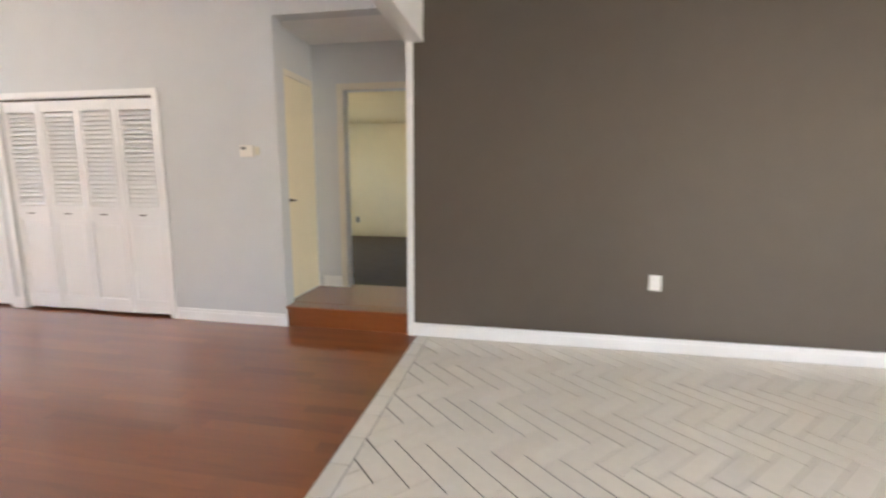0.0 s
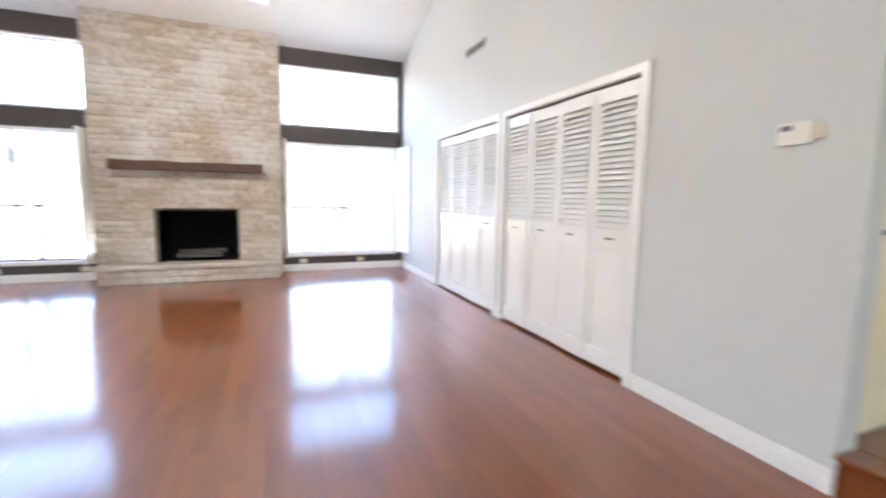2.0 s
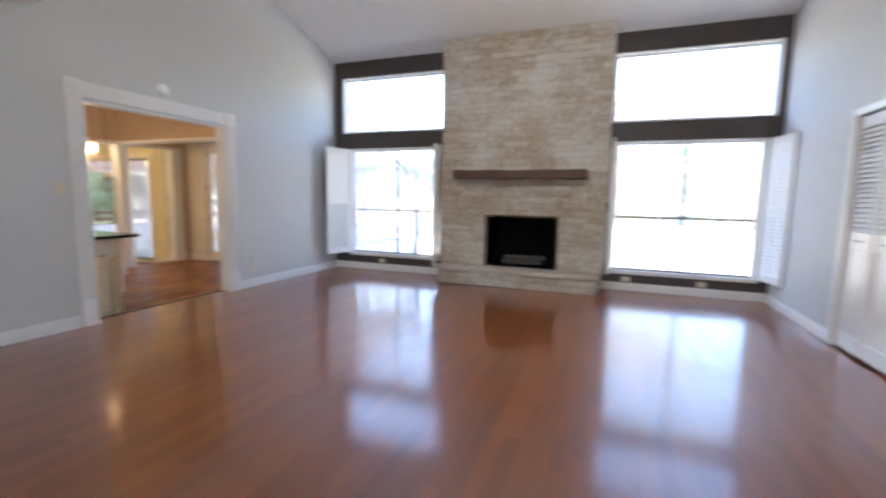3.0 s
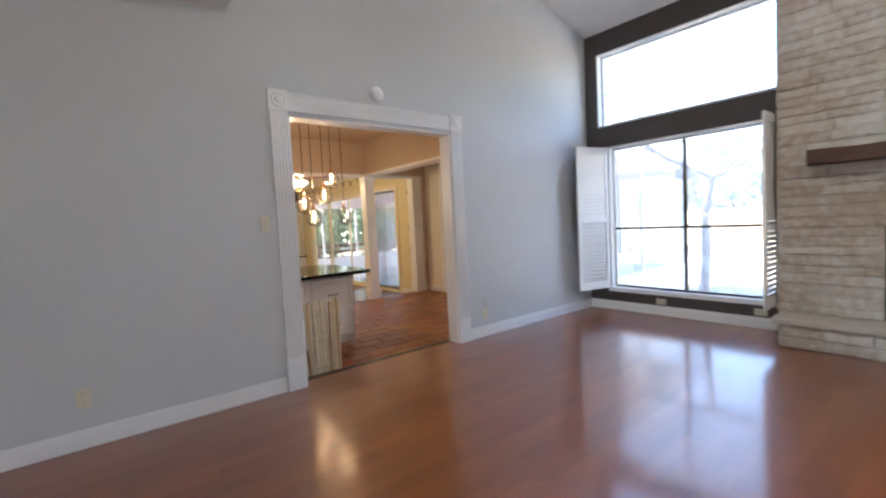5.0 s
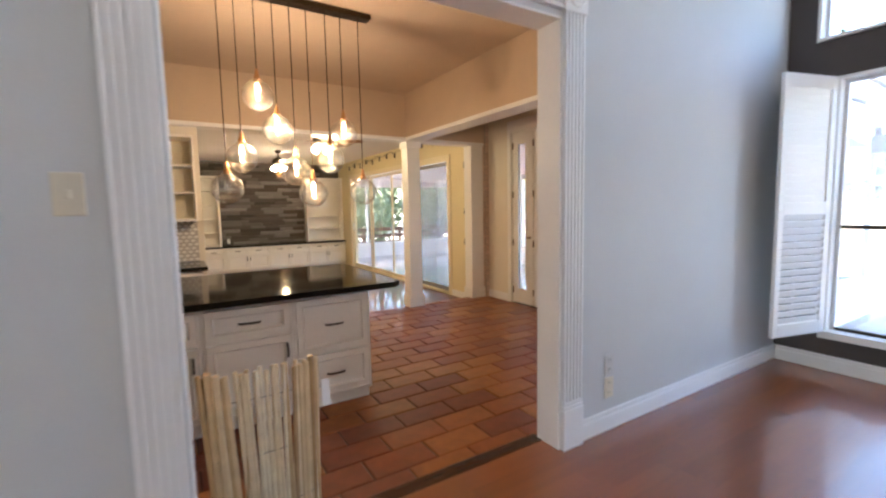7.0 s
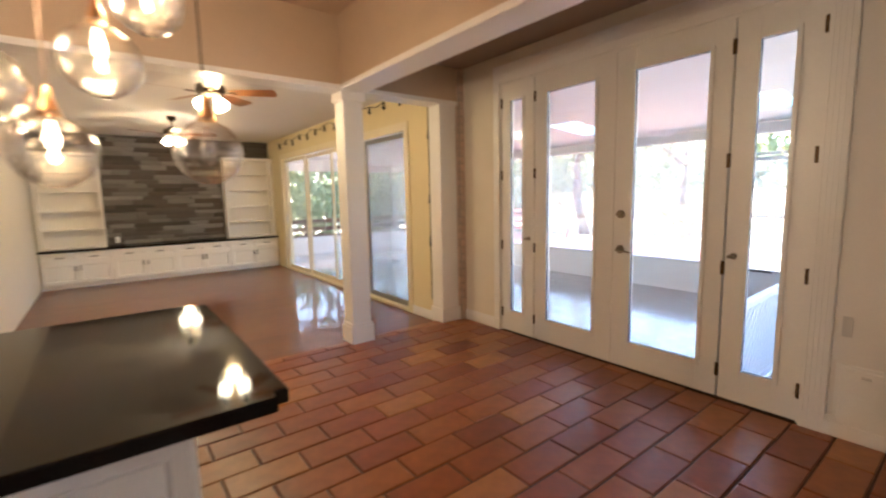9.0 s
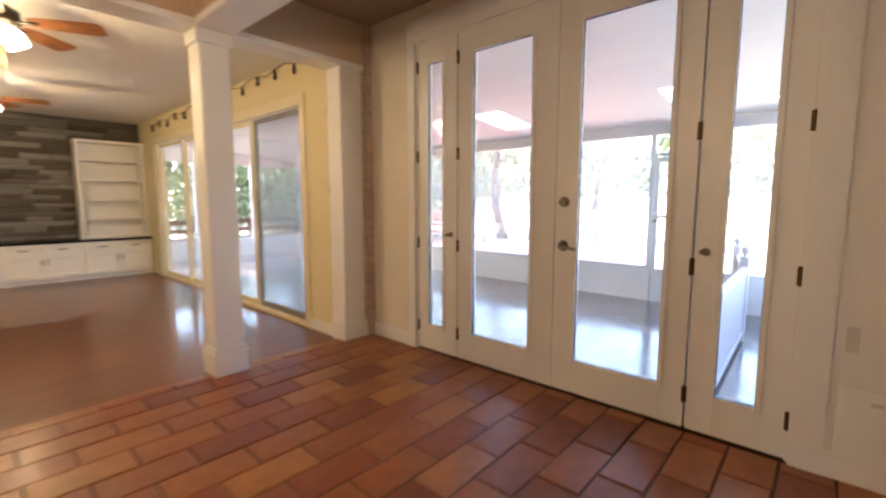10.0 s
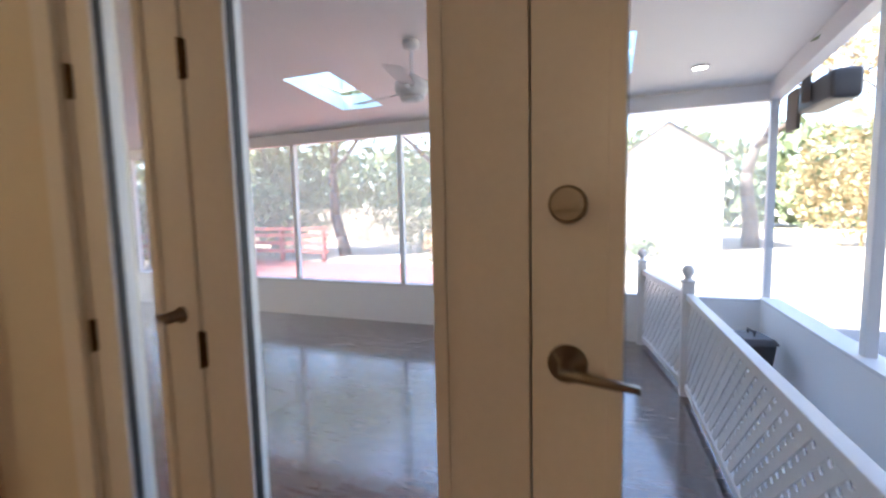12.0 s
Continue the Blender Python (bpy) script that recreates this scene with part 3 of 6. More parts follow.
wall_with_holes("wall_porch_low", "x", XP - 0.12, 0.12, -16, -4.08, ZP, 0.07, [(-6.29, -5.56, ZP, 0.07)], M_TRIM, "low white wall of the screened porch")
structure(block("wall_porch_low_north", (XP, XK - 0.15, -4.2, -4.08, ZP, 0.10), M_TRIM), "low white wall of the screened porch", "wall")
structure(block("porch_sill", (XP - 0.14, XP + 0.02, -16, -6.36, 0.07, 0.095), M_ALU, bevel=0.004), "white sill on the low porch wall", "sill")
structure(block("porch_sill_north", (XP + 0.02, XK - 0.15, -4.22, -4.06, 0.10, 0.125), M_ALU, bevel=0.004), "white sill on the low porch wall", "sill")
structure(block("porch_header", (XP - 0.09, XP, -16, -4.1, 1.95, 2.10), M_PCEIL, bevel=0.004), "white header beam of the porch", "beam")
bm = bmesh.new()
v = [bm.verts.new((x, y, porch_z(x) - 0.16 + h)) for h in (0, 0.155) for x, y in ((XP, -4.2), (XK - 0.15, -4.2), (XK - 0.15, -4.1), (XP, -4.1))]
for q in ((0, 1, 2, 3), (4, 5, 6, 7), (0, 1, 5, 4), (1, 2, 6, 5), (2, 3, 7, 6), (3, 0, 4, 7)):
    bm.faces.new([v[i] for i in q])
structure(part("porch_header_north", bm, M_PCEIL), "white sloping header beam of the porch", "beam")
for y in (-14.6, -12.95, -11.3, -9.64, -8.0, -6.32, -5.53, -4.15):
    structure(block("porch_post", (XP - 0.075, XP - 0.005, y - 0.03, y + 0.03, 0.095 if y < -6.4 or y > -5.4 else ZP, 1.95), M_ALU, bevel=0.004), "slim white aluminium porch post", "post")
for x in (-12.13, -10.9):
    structure(block("porch_post", (x - 0.035, x + 0.035, -4.17, -4.11, 0.125, porch_z(x) - 0.165), M_ALU, bevel=0.004), "slim white aluminium porch post", "post")
ys = (-16.0, -14.6, -12.95, -11.3, -9.64, -8.0, -6.32, -5.53, -4.15)
for a, b_ in zip(ys, ys[1:]):
    z = (0.095, 1.95) if (a, b_) != (-6.32, -5.53) else (0.03, 1.64)
    structure(block("porch_screen", (XP - 0.045, XP - 0.043, a + 0.03, b_ - 0.03, *z), M_SCREEN), "fine insect screen between the porch posts", "screen")
ground = structure(block("ground", (-300, 300, -300, 300, -0.9, -0.62), M_GROUND), "pale dry ground of the yard", "ground")
structure(block("patio", (-16, XW - 0.35, -4.08, 9, -0.62, -0.56), M_CONC), "grey concrete patio beside the house", "pavement")
settle(before)

# ---- trims ----
def run(name, dims, label, mat=None):
    return structure(block(name, dims, mat or M_TRIM, bevel=0.004), label, "trim")


def baseboard(x0, x1, y0, y1, z):
    b = bmesh.new()
    bx(b, x0, x1, y0, y1, z, z + 0.085)
    cx, cy = (x1 - x0) < (y1 - y0), (x1 - x0) >= (y1 - y0)
    bx(b, x0 + 0.003 * cx, x1 - 0.003 * cx, y0 + 0.003 * cy, y1 - 0.003 * cy, z + 0.085, z + 0.115)
    soften(b, 0.003, 1)
    return structure(part("baseboard", b, M_TRIM), "white painted baseboard", "baseboard")


for a, b_ in ((XW, -7.75), (-5.93 - 0.02, -5.87), (-4.05, HALL[0]), (-1.76, XE)):
    baseboard(a, b_, YN - 0.016, YN, 0)
for a, b_ in ((XW, -7.235), (-5.325, XE)):
    baseboard(a, b_, YS, YS + 0.016, 0)
for a, b_ in ((YS + 0.02, -1.22), (1.16, YN - 0.02)):
    baseboard(XW, XW + 0.016, a, b_, 0)
baseboard(BD[0] - 0.27, BD[0] - 0.07, 3.964, 3.98, 0.19)
run("corner_trim", (-1.80, -1.745, YN - 0.02, YN, 0, 2.36), "white corner trim beside the accent wall")
# closet casings
for k, (a, b_) in enumerate((CL1, CL2)):
    run("closet_casing", (a - 0.055, a, YN - 0.018, YN, 0, 2.10), "white closet casing")
    run("closet_casing", (b_, b_ + 0.06, YN - 0.018, YN, 0, 2.10), "white closet casing")
    run("closet_casing", (a, b_, YN - 0.018, YN, 2.045, 2.10), "white closet head casing")
# bedroom door casing, hall door casing
run("door_casing", (BD[0] - 0.065, BD[0], 3.96, 3.98, 0.19, 2.25), "cream door casing", M_CREAM)
run("door_casing", (BD[0], HALL[1] - 0.002, 3.96, 3.98, 2.19, 2.25), "cream door casing", M_CREAM)
run("door_casing", (HALL[0] - 0.06, HALL[0] - 0.045, 3.342, 3.36, 0.19, 2.28), "cream door casing", M_CREAM)
run("door_casing", (HALL[0] - 0.06, HALL[0] - 0.045, 3.36, 3.955, 2.225, 2.28), "cream door casing", M_CREAM)
# cased opening: fluted casing, rosettes, plinths


def fluted(name, u0, u1, z0, z1, y, across=False):
    """A casing with five flutes, standing or lying on the wall face."""
    b = bmesh.new()
    bx(b, u0, u1, y, y + 0.014, z0, z1)
    n = 5
    if across:
        w = (z1 - z0) / (2 * n + 1)
        for k in range(n + 1):
            bx(b, u0, u1, y + 0.014, y + 0.024, z0 + 2 * k * w, z0 + (2 * k + 1) * w)
    else:
        w = (u1 - u0) / (2 * n + 1)
        for k in range(n + 1):
            bx(b, u0 + 2 * k * w, u0 + (2 * k + 1) * w, y + 0.014, y + 0.024, z0, z1)
    return part(name, b, M_TRIM)


for a, b_ in ((OPEN[1], OPEN[1] + 0.145), (OPEN[0] - 0.145, OPEN[0])):
    structure(fluted("casing", a + 0.006, b_ - 0.006, 0.25, 2.145, YS), "white fluted door casing", "trim")
    bm = bmesh.new()
    bx(bm, a, b_, YS, YS + 0.032, 0, 0.21)
    bx(bm, a + 0.002, b_ - 0.002, YS, YS + 0.029, 0.21, 0.228)
    bx(bm, a + 0.004, b_ - 0.004, YS, YS + 0.026, 0.228, 0.25)
    soften(bm, 0.003, 1)
    structure(part("plinth", bm, M_TRIM), "white stepped plinth block", "trim")
    ros = tagged(block("rosette_block", (a - 0.004, b_ + 0.004, YS, YS + 0.03, 2.145, 2.298), M_TRIM, bevel=0.004), "white square corner block with a turned rosette", "trim", "", "structure")
    bm = bmesh.new()
    lathe(bm, [(0.058, 0), (0.058, 0.006), (0.048, 0.01), (0.043, 0.002), (0.03, 0.002), (0.024, 0.012), (0.012, 0.014), (0.0, 0.008)], 28,
          Matrix.Translation(((a + b_) / 2, YS + 0.03, 2.222)) @ pose(0, 0, 0, -90))
    part("rosette", bm, M_TRIM, ros, smooth=True)
structure(fluted("head_casing", OPEN[0] + 0.006, OPEN[1] - 0.006, 2.15, 2.285, YS, True), "white fluted head casing", "trim")
run("jamb_lining", (OPEN[0], OPEN[0] + 0.012, YK - 0.01, YS + 0.004, 0, 2.12), "white opening lining")
run("jamb_lining", (OPEN[1] - 0.012, OPEN[1], YK - 0.01, YS + 0.004, 0, 2.12), "white opening lining")
run("jamb_lining", (OPEN[0] + 0.012, OPEN[1] - 0.012, YK - 0.01, YS + 0.004, 2.108, 2.12), "white opening lining")


# ---- living room windows ----
def window_unit(label, y0, y1, z0, z1, mull, rails):
    """A window in the west wall: white lining, dark frame, panes."""
    w = empty("window", pose(XW, (y0 + y1) / 2, z0), label, "window", "", "structure")

    def put(nm, dims, mat, bev=0.003):
        x0_, x1_, a, b2, c, d = dims
        o = block(nm, (x0_ - XW, x1_ - XW, a - (y0 + y1) / 2, b2 - (y0 + y1) / 2, c - z0, d - z0), mat, w, bev)
        return o
    t = 0.022
    for d in ((y0, y0 + t, z0, z1), (y1 - t, y1, z0, z1), (y0 + t, y1 - t, z1 - t, z1)):
        put("lining", (XW - 0.12, XW + 0.006, *d), M_TRIM)
    put("sill", (XW - 0.12, XW + 0.03, y0 - 0.02 if z0 < 1 else y0 + t, y1 + 0.02 if z0 < 1 else y1 - t, z0 - (0.03 if z0 < 1 else 0), z0 + t), M_TRIM)
    fx0, fx1 = XW - 0.115, XW - 0.075
    a, b2, c, d = y0 + t, y1 - t, z0 + t, z1 - t
    f = 0.022
    for k, q in enumerate(((a, a + f, c, d), (b2 - f, b2, c, d), (a + f, b2 - f, d - f, d), (a + f, b2 - f, c, c + f))):
        put("frame", (fx0, fx1, *q), M_BRONZE if mull and k == 3 else M_ALU)
    if mull:
        ym, zm = (a + b2) / 2, rails
        put("mullion", (fx0, fx1, ym - 0.016, ym + 0.016, c + f, d - f), M_BRONZE)
        for p, q in ((a + f, ym - 0.016), (ym + 0.016, b2 - f)):
            put("meeting_rail", (fx0 + 0.004, fx1 + 0.004, p, q, zm - 0.014, zm + 0.014), M_BRONZE)
            put("pane", (fx0 + 0.014, fx0 + 0.019, p, q, c + f, zm - 0.014), M_GLASS, 0).visible_shadow = False
            put("pane", (fx0 + 0.014, fx0 + 0.019, p, q, zm + 0.014, d - f), M_GLASS, 0).visible_shadow = False
            put("insect_screen", (fx0 - 0.004, fx0 - 0.002, p, q, c + f, d - f), M_WSCREEN, 0)
        put("latch", (fx1, fx1 + 0.02, ym + 0.01, ym + 0.05, zm + 0.016, zm + 0.035), M_BRONZE)
    else:
        put("pane", (fx0 + 0.014, fx0 + 0.019, a + f, b2 - f, c + f, d - f), M_GLASS, 0).visible_shadow = False
    return w


window_unit("tall four-pane window with dark rails and white lining", *WL, 0.27, 2.10, True, 1.05)
window_unit("tall four-pane window with dark rails and white lining", *WR, 0.27, 2.10, True, 1.05)
window_unit("wide fixed clerestory window with white lining", *UL, 2.36, 3.29, False, 0)
window_unit("wide fixed clerestory window with white lining", *UR, 2.36, 3.29, False, 0)


def shutter(w=0.50, h=1.80):
    """A plantation shutter leaf: two fields of louvers in a frame, hinged at x = 0."""
    s = empty("window_shutter", Matrix(), "white louvered window shutter standing open beside the window", "shutter", "window shutters")
    st, t = 0.05, 0.026
    for nm, d in (("stile", (0, st, 0, h)), ("stile", (w - st, w, 0, h)), ("rail", (st, w - st, 0, 0.09)), ("rail", (st, w - st, h - 0.09, h)), ("rail", (st, w - st, 0.86, 0.94))):
        block(nm, (d[0], d[1], -t / 2, t / 2, d[2], d[3]), M_TRIM, s, 0.003)
    b = bmesh.new()
    bx(b, st - 0.004, w - st + 0.004, -0.026, 0.026, -0.004, 0.004)
    soften(b, 0.003, 1)
    bmesh.ops.rotate(b, verts=b.verts, matrix=Matrix.Rotation(radians(66), 3, "X"))
    first = part("louver", b, M_TRIM, s)
    zs = [0.112 + 0.0485 * k for k in range(16)] + [0.962 + 0.0485 * k for k in range(16)]
    first.location.z = zs[0]
    for z in zs[1:]:
        o = first.copy()
        scene.collection.objects.link(o)
        o.location.z = z
        if z > 0.9:
            o.rotation_euler.x = radians(19)
    for z0, z1 in ((0.12, 0.83), (0.97, 1.68)):
        block("tilt_rod", (w / 2 - 0.006, w / 2 + 0.006, -0.044, -0.032, z0, z1), M_TRIM, s, 0.002)
    return s


sh = shutter()
sh.matrix_world = pose(XW + 0.035, -3.085, 0.29, 0, 0, -15)
copy_thing(sh, pose(XW + 0.035, -1.285, 0.29, 0, 0, 1))
copy_thing(sh, pose(XW + 0.035, 1.245, 0.29, 0, 0, -1))
copy_thing(sh, pose(XW + 0.035, 3.075, 0.29, 0, 0, 12))


# ---- fireplace ----
fp = empty("fireplace", pose(-9.2, -0.02, 0), "stone fireplace with whitewashed ledge stones and a black firebox", "fireplace")
FPX = -9.22
FY = (-1.24, 1.17)
FB = (-0.50, 0.53, 0.26, 1.01)
for d in ((FY[0], FB[0], 0, 3.64), (FB[1], FY[1], 0, 3.64), (FB[0], FB[1], FB[3], 3.64), (FB[0], FB[1], 0, FB[2])):
    block("core", (XW - 0.02 + 9.2, FPX + 9.2, d[0] + 0.02, d[1] + 0.02, d[2], d[3]), M_MORTARW, fp)
bm = bmesh.new()
y0, y1, z0, z1 = FB
for d in ((XW - 0.36, XW - 0.33, y0, y1, z0, z1), (XW - 0.36, FPX - 0.03, y0 - 0.02, y0, z0, z1), (XW - 0.36, FPX - 0.03, y1, y1 + 0.02, z0, z1), (XW - 0.36, FPX - 0.03, y0, y1, z1, z1 + 0.02), (XW - 0.36, FPX - 0.03, y0, y1, z0 - 0.02, z0)):
    bx(bm, *d)
bmesh.ops.translate(bm, verts=bm.verts, vec=(9.2, 0.02, 0))
part("firebox", bm, M_BLACK, fp, "sooty black firebox")
bm = bmesh.new()
for k in range(4):
    rod(bm, (-9.42 + 0.06 * (k % 2), -0.3 + 0.02 * k, 0.32 + 0.06 * (k // 2)), (-9.40 + 0.05 * (k % 2), 0.28 + 0.03 * k, 0.33 + 0.07 * (k // 2)), 0.04, 9, 0.033)
bmesh.ops.translate(bm, verts=bm.verts, vec=(9.2, 0.02, 0))
part("log", bm, M_ASH, fp, "charred ceramic logs", True)
for a, b_, c, d in ((y0 - 0.03, y1 + 0.03, z1, z1 + 0.03), (y0 - 0.03, y0, z0, z1), (y1, y1 + 0.03, z0, z1)):
    block("surround", (FPX - 0.01 + 9.2, FPX + 0.012 + 9.2, a + 0.02, b_ + 0.02, c, d), M_BRONZE, fp, 0.002)
hearth = empty("hearth", pose(-9.05, -0.02, 0), "low stone hearth with a pale slab on top", "hearth")
block("core", (-0.17, 0.13, -1.14, 1.14, 0, 0.20), M_MORTARW, hearth)
bm = bmesh.new()
bx(bm, -0.17, 0.18, -1.19, 1.19, 0.205, 0.26)
soften(bm, 0.012)
part("slab", bm, M_SLAB, hearth, "pale limestone slab")
bm = bmesh.new()
bx(bm, FPX + 0.02, -9.0, -0.99, 0.92, 1.57, 1.69)
bmesh.ops.subdivide_edges(bm, edges=[e for e in bm.edges if abs(e.verts[0].co.y - e.verts[1].co.y) > 1], cuts=24)
soften(bm, 0.01, 2)
for w in bm.verts:
    w.co += Vector((noise.noise(w.co * 5), 0, noise.noise(w.co * 5 + Vector((3, 1, 7))))) * 0.009
tagged(part("mantel", bm, M_MANTEL), "rough-hewn dark brown wooden mantel beam on the stone", "mantel")

# ---- closets: louvered bifold leaves ----
def bifold(w, h=2.0):
    s = empty("bifold_door", Matrix(), "white half-louvered bifold closet door, closed", "closet door", "bifold closet doors")
    st, t = 0.045, 0.03
    for nm, d in (("stile", (0, st, 0, h)), ("stile", (w - st, w, 0, h)), ("rail", (st, w - st, 0, 0.13)), ("rail", (st, w - st, h - 0.10, h)), ("rail", (st, w - st, 0.88, 1.02))):
        block(nm, (d[0], d[1], -t / 2, t / 2, d[2], d[3]), M_TRIM, s, 0.003)
    b = bmesh.new()
    bx(b, st, w - st, -0.004, 0.006, 0.13, 0.88)
    bx(b, st + 0.03, w - st - 0.03, -0.011, -0.004, 0.16, 0.85)
    soften(b, 0.006, 1)
    part("panel", b, M_TRIM, s)
    b = bmesh.new()
    bx(b, st - 0.003, w - st + 0.003, -0.021, 0.021, -0.003, 0.003)
    bmesh.ops.rotate(b, verts=b.verts, matrix=Matrix.Rotation(radians(53), 3, "X"))
    first = part("louver", b, M_TRIM, s)
    zs = [1.043 + 0.0414 * k for k in range(21)]
    first.location.z = zs[0]
    for z in zs[1:]:
        o = first.copy()
        scene.collection.objects.link(o)
        o.location.z = z
    b = bmesh.new()
    bx(b, w / 2 - 0.035, w / 2 + 0.035, -0.038, -0.03, 0.944, 0.956)
    bx(b, w / 2 - 0.03, w / 2 - 0.022, -0.03, -0.015, 0.946, 0.954)
    bx(b, w / 2 + 0.022, w / 2 + 0.03, -0.03, -0.015, 0.946, 0.954)
    soften(b, 0.002, 1)
    part("pull", b, M_PULL, s, "small dark nickel pull")
    return s


leaf = None
for a, b_ in (CL1, CL2):
    wl = (b_ - a - 0.02) / 4
    for k in range(4):
        m = pose(a + 0.01 + k * wl + 0.002, YN + 0.03, 0.025, 0, 0, (1.2 if k % 2 else -1.2))
        if leaf is None:
            leaf = bifold(wl - 0.004)
            leaf.matrix_world = m
        else:
            copy_thing(leaf, m)
    structure(block("closet_track", (a, b_, YN + 0.01, YN + 0.05, 2.03, 2.04), M_BRONZE), "dark closet door track", "trim")

# ---- small wall things of the living room and hall ----
th = tagged(block("thermostat", (-3.275, -3.15, YN - 0.032, YN, 1.50, 1.60), M_CABW, bevel=0.006), "white wall thermostat with a small display", "thermostat")
block("display", (-3.262, -3.215, YN - 0.034, YN - 0.031, 1.562, 1.585), M_LCD, th, label="grey display")
block("sensor", (-3.14, -3.105, YN - 0.018, YN, 1.52, 1.585), M_IVORY, th, 0.003)


def plate(kind, m, label, material, w=0.07, h=0.115):
    """A wall plate facing -y in its own frame."""
    p = empty(kind, m, label, "switch" if kind == "light_switch" else "outlet", "")
    block("cover", (-w / 2, w / 2, -0.006, 0, -h / 2, h / 2), material, p, 0.003)
    if kind == "light_switch":
        block("toggle", (-0.006, 0.006, -0.017, -0.006, -0.012, 0.012), material, p, 0.002)
    else:
        for z in (-0.028, 0.028):
            block("socket", (-0.016, 0.016, -0.009, -0.006, z - 0.016, z + 0.016), material, p, 0.003)
            for u in (-0.006, 0.006):
                block("slot", (u - 0.001, u + 0.001, -0.0094, -0.009, z - 0.004, z + 0.006), M_BLACK, p)
    return p


plate("wall_outlet", pose(0.139, YN, 0.546), "white outlet plate on the dark accent wall", M_TRIM, 0.085, 0.12)
plate("light_switch", pose(-5.255, YS, 1.30, 0, 0, 180), "ivory light switch beside the cased opening", M_IVORY)
plate("wall_outlet", pose(-4.13, YS, 0.30, 0, 0, 180), "ivory outlet plate low on the grey wall", M_IVORY)
plate("wall_outlet", pose(-7.47, YS, 0.24, 0, 0, 180), "ivory outlet plate above the baseboard", M_IVORY)
plate("wall_outlet", pose(-7.47, YS, 0.37, 0, 0, 180), "blank white cable plate above the outlet", M_GREYP)
for y in (-2.45, -1.45, 1.5, 2.45):
    plate("wall_outlet", pose(XW, y, 0.165, 0, 90, 90), "ivory outlet lying in the dark band under the window", M_IVORY)
bm = bmesh.new()
lathe(bm, [(0.062, 0), (0.064, 0.02), (0.052, 0.04), (0.03, 0.048), (0.0, 0.05)], 24, Matrix.Translation((-6.27, YS, 2.385)) @ pose(0, 0, 0, -90))
sd = tagged(part("smoke_detector", bm, M_TRIM, smooth=True), "round white smoke detector over the cased opening", "smoke detector")
vent = empty("wall_vent", pose(-6.57, YN, 2.915), "white metal return vent high on the wall", "vent")
for d in ((-0.25, 0.25, -0.055, -0.04), (-0.25, 0.25, 0.04, 0.055), (-0.25, -0.235, -0.04, 0.04), (0.235, 0.25, -0.04, 0.04)):
    block("frame", (d[0], d[1], -0.014, 0, d[2], d[3]), M_GREYP, vent, 0.002)
for k in range(7):
    b = bmesh.new()
    bx(b, -0.235, 0.235, -0.007, 0.007, -0.001, 0.001)
    bmesh.ops.rotate(b, verts=b.verts, matrix=Matrix.Rotation(radians(40), 3, "X"))
    part("slat", b, M_GREYP, vent).location = (0, -0.007, -0.033 + 0.011 * k)
block("backing", (-0.235, 0.235, -0.002, 0, -0.04, 0.04), M_LCD, vent)
# hall door
hd = structure(empty("door_1", pose(HALL[0] - 0.06, 3.36, 0.20)), "plain cream flush door in the hall nook, closed", "door")
block("slab", (0.0, 0.012, 0.002, 0.59, 0, 2.02), M_CREAMT, hd, 0.002)
bm = bmesh.new()
lathe(bm, [(0.028, 0), (0.028, 0.006), (0.012, 0.01), (0.011, 0.045), (0.0, 0.045)], 16, Matrix.Translation((0.012, 0.045, 0.925)) @ pose(0, 0, 0, 0, 90))
rod(bm, (0.05, 0.035, 0.925), (0.052, 0.12, 0.922), 0.009, 10, 0.007)
part("handle", bm, M_BRONZE, hd, "dark bronze lever handle", True)
# bedroom window, valance, air conditioner
bw = structure(empty("window_bedroom", pose(0, 8.2, 0.95)), "white bedroom window with small frame", "window")
for d in ((BW[0], BW[0] + 0.05, 0, 1.15), (BW[1] - 0.05, BW[1], 0, 1.15), (BW[0] + 0.05, BW[1] - 0.05, 0, 0.05), (BW[0] + 0.05, BW[1] - 0.05, 1.1, 1.15), (BW[0] + 0.05, BW[1] - 0.05, 0.55, 0.59)):
    block("frame", (d[0], d[1], -0.02, 0.04, d[2], d[3]), M_TRIM, bw, 0.003)
block("pane", (BW[0] + 0.05, BW[1] - 0.05, 0.015, 0.02, 0.05, 1.1), M_GLASS, bw).visible_shadow = False
bm = bmesh.new()
n = 44
top = []
for k in range(n + 1):
    u = BW[0] - 0.12 + (BW[1] - BW[0] + 0.24) * k / n
    off = 0.03 + 0.018 * math.sin(k * 1.9)
    top.append([bm.verts.new((u, 8.2 - off - 0.008 * j, z)) for j, z in enumerate((2.30, 2.02, 1.86 + 0.015 * math.sin(k)))])
for a, b_ in zip(top, top[1:]):
    for j in range(2):
        bm.faces.new((a[j], b_[j], b_[j + 1], a[j + 1]))
bmesh.ops.solidify(bm, geom=bm.faces, thickness=0.006)
tagged(part("valance", bm, M_ORANGE, smooth=True), "gathered orange fabric valance over the bedroom window", "valance")
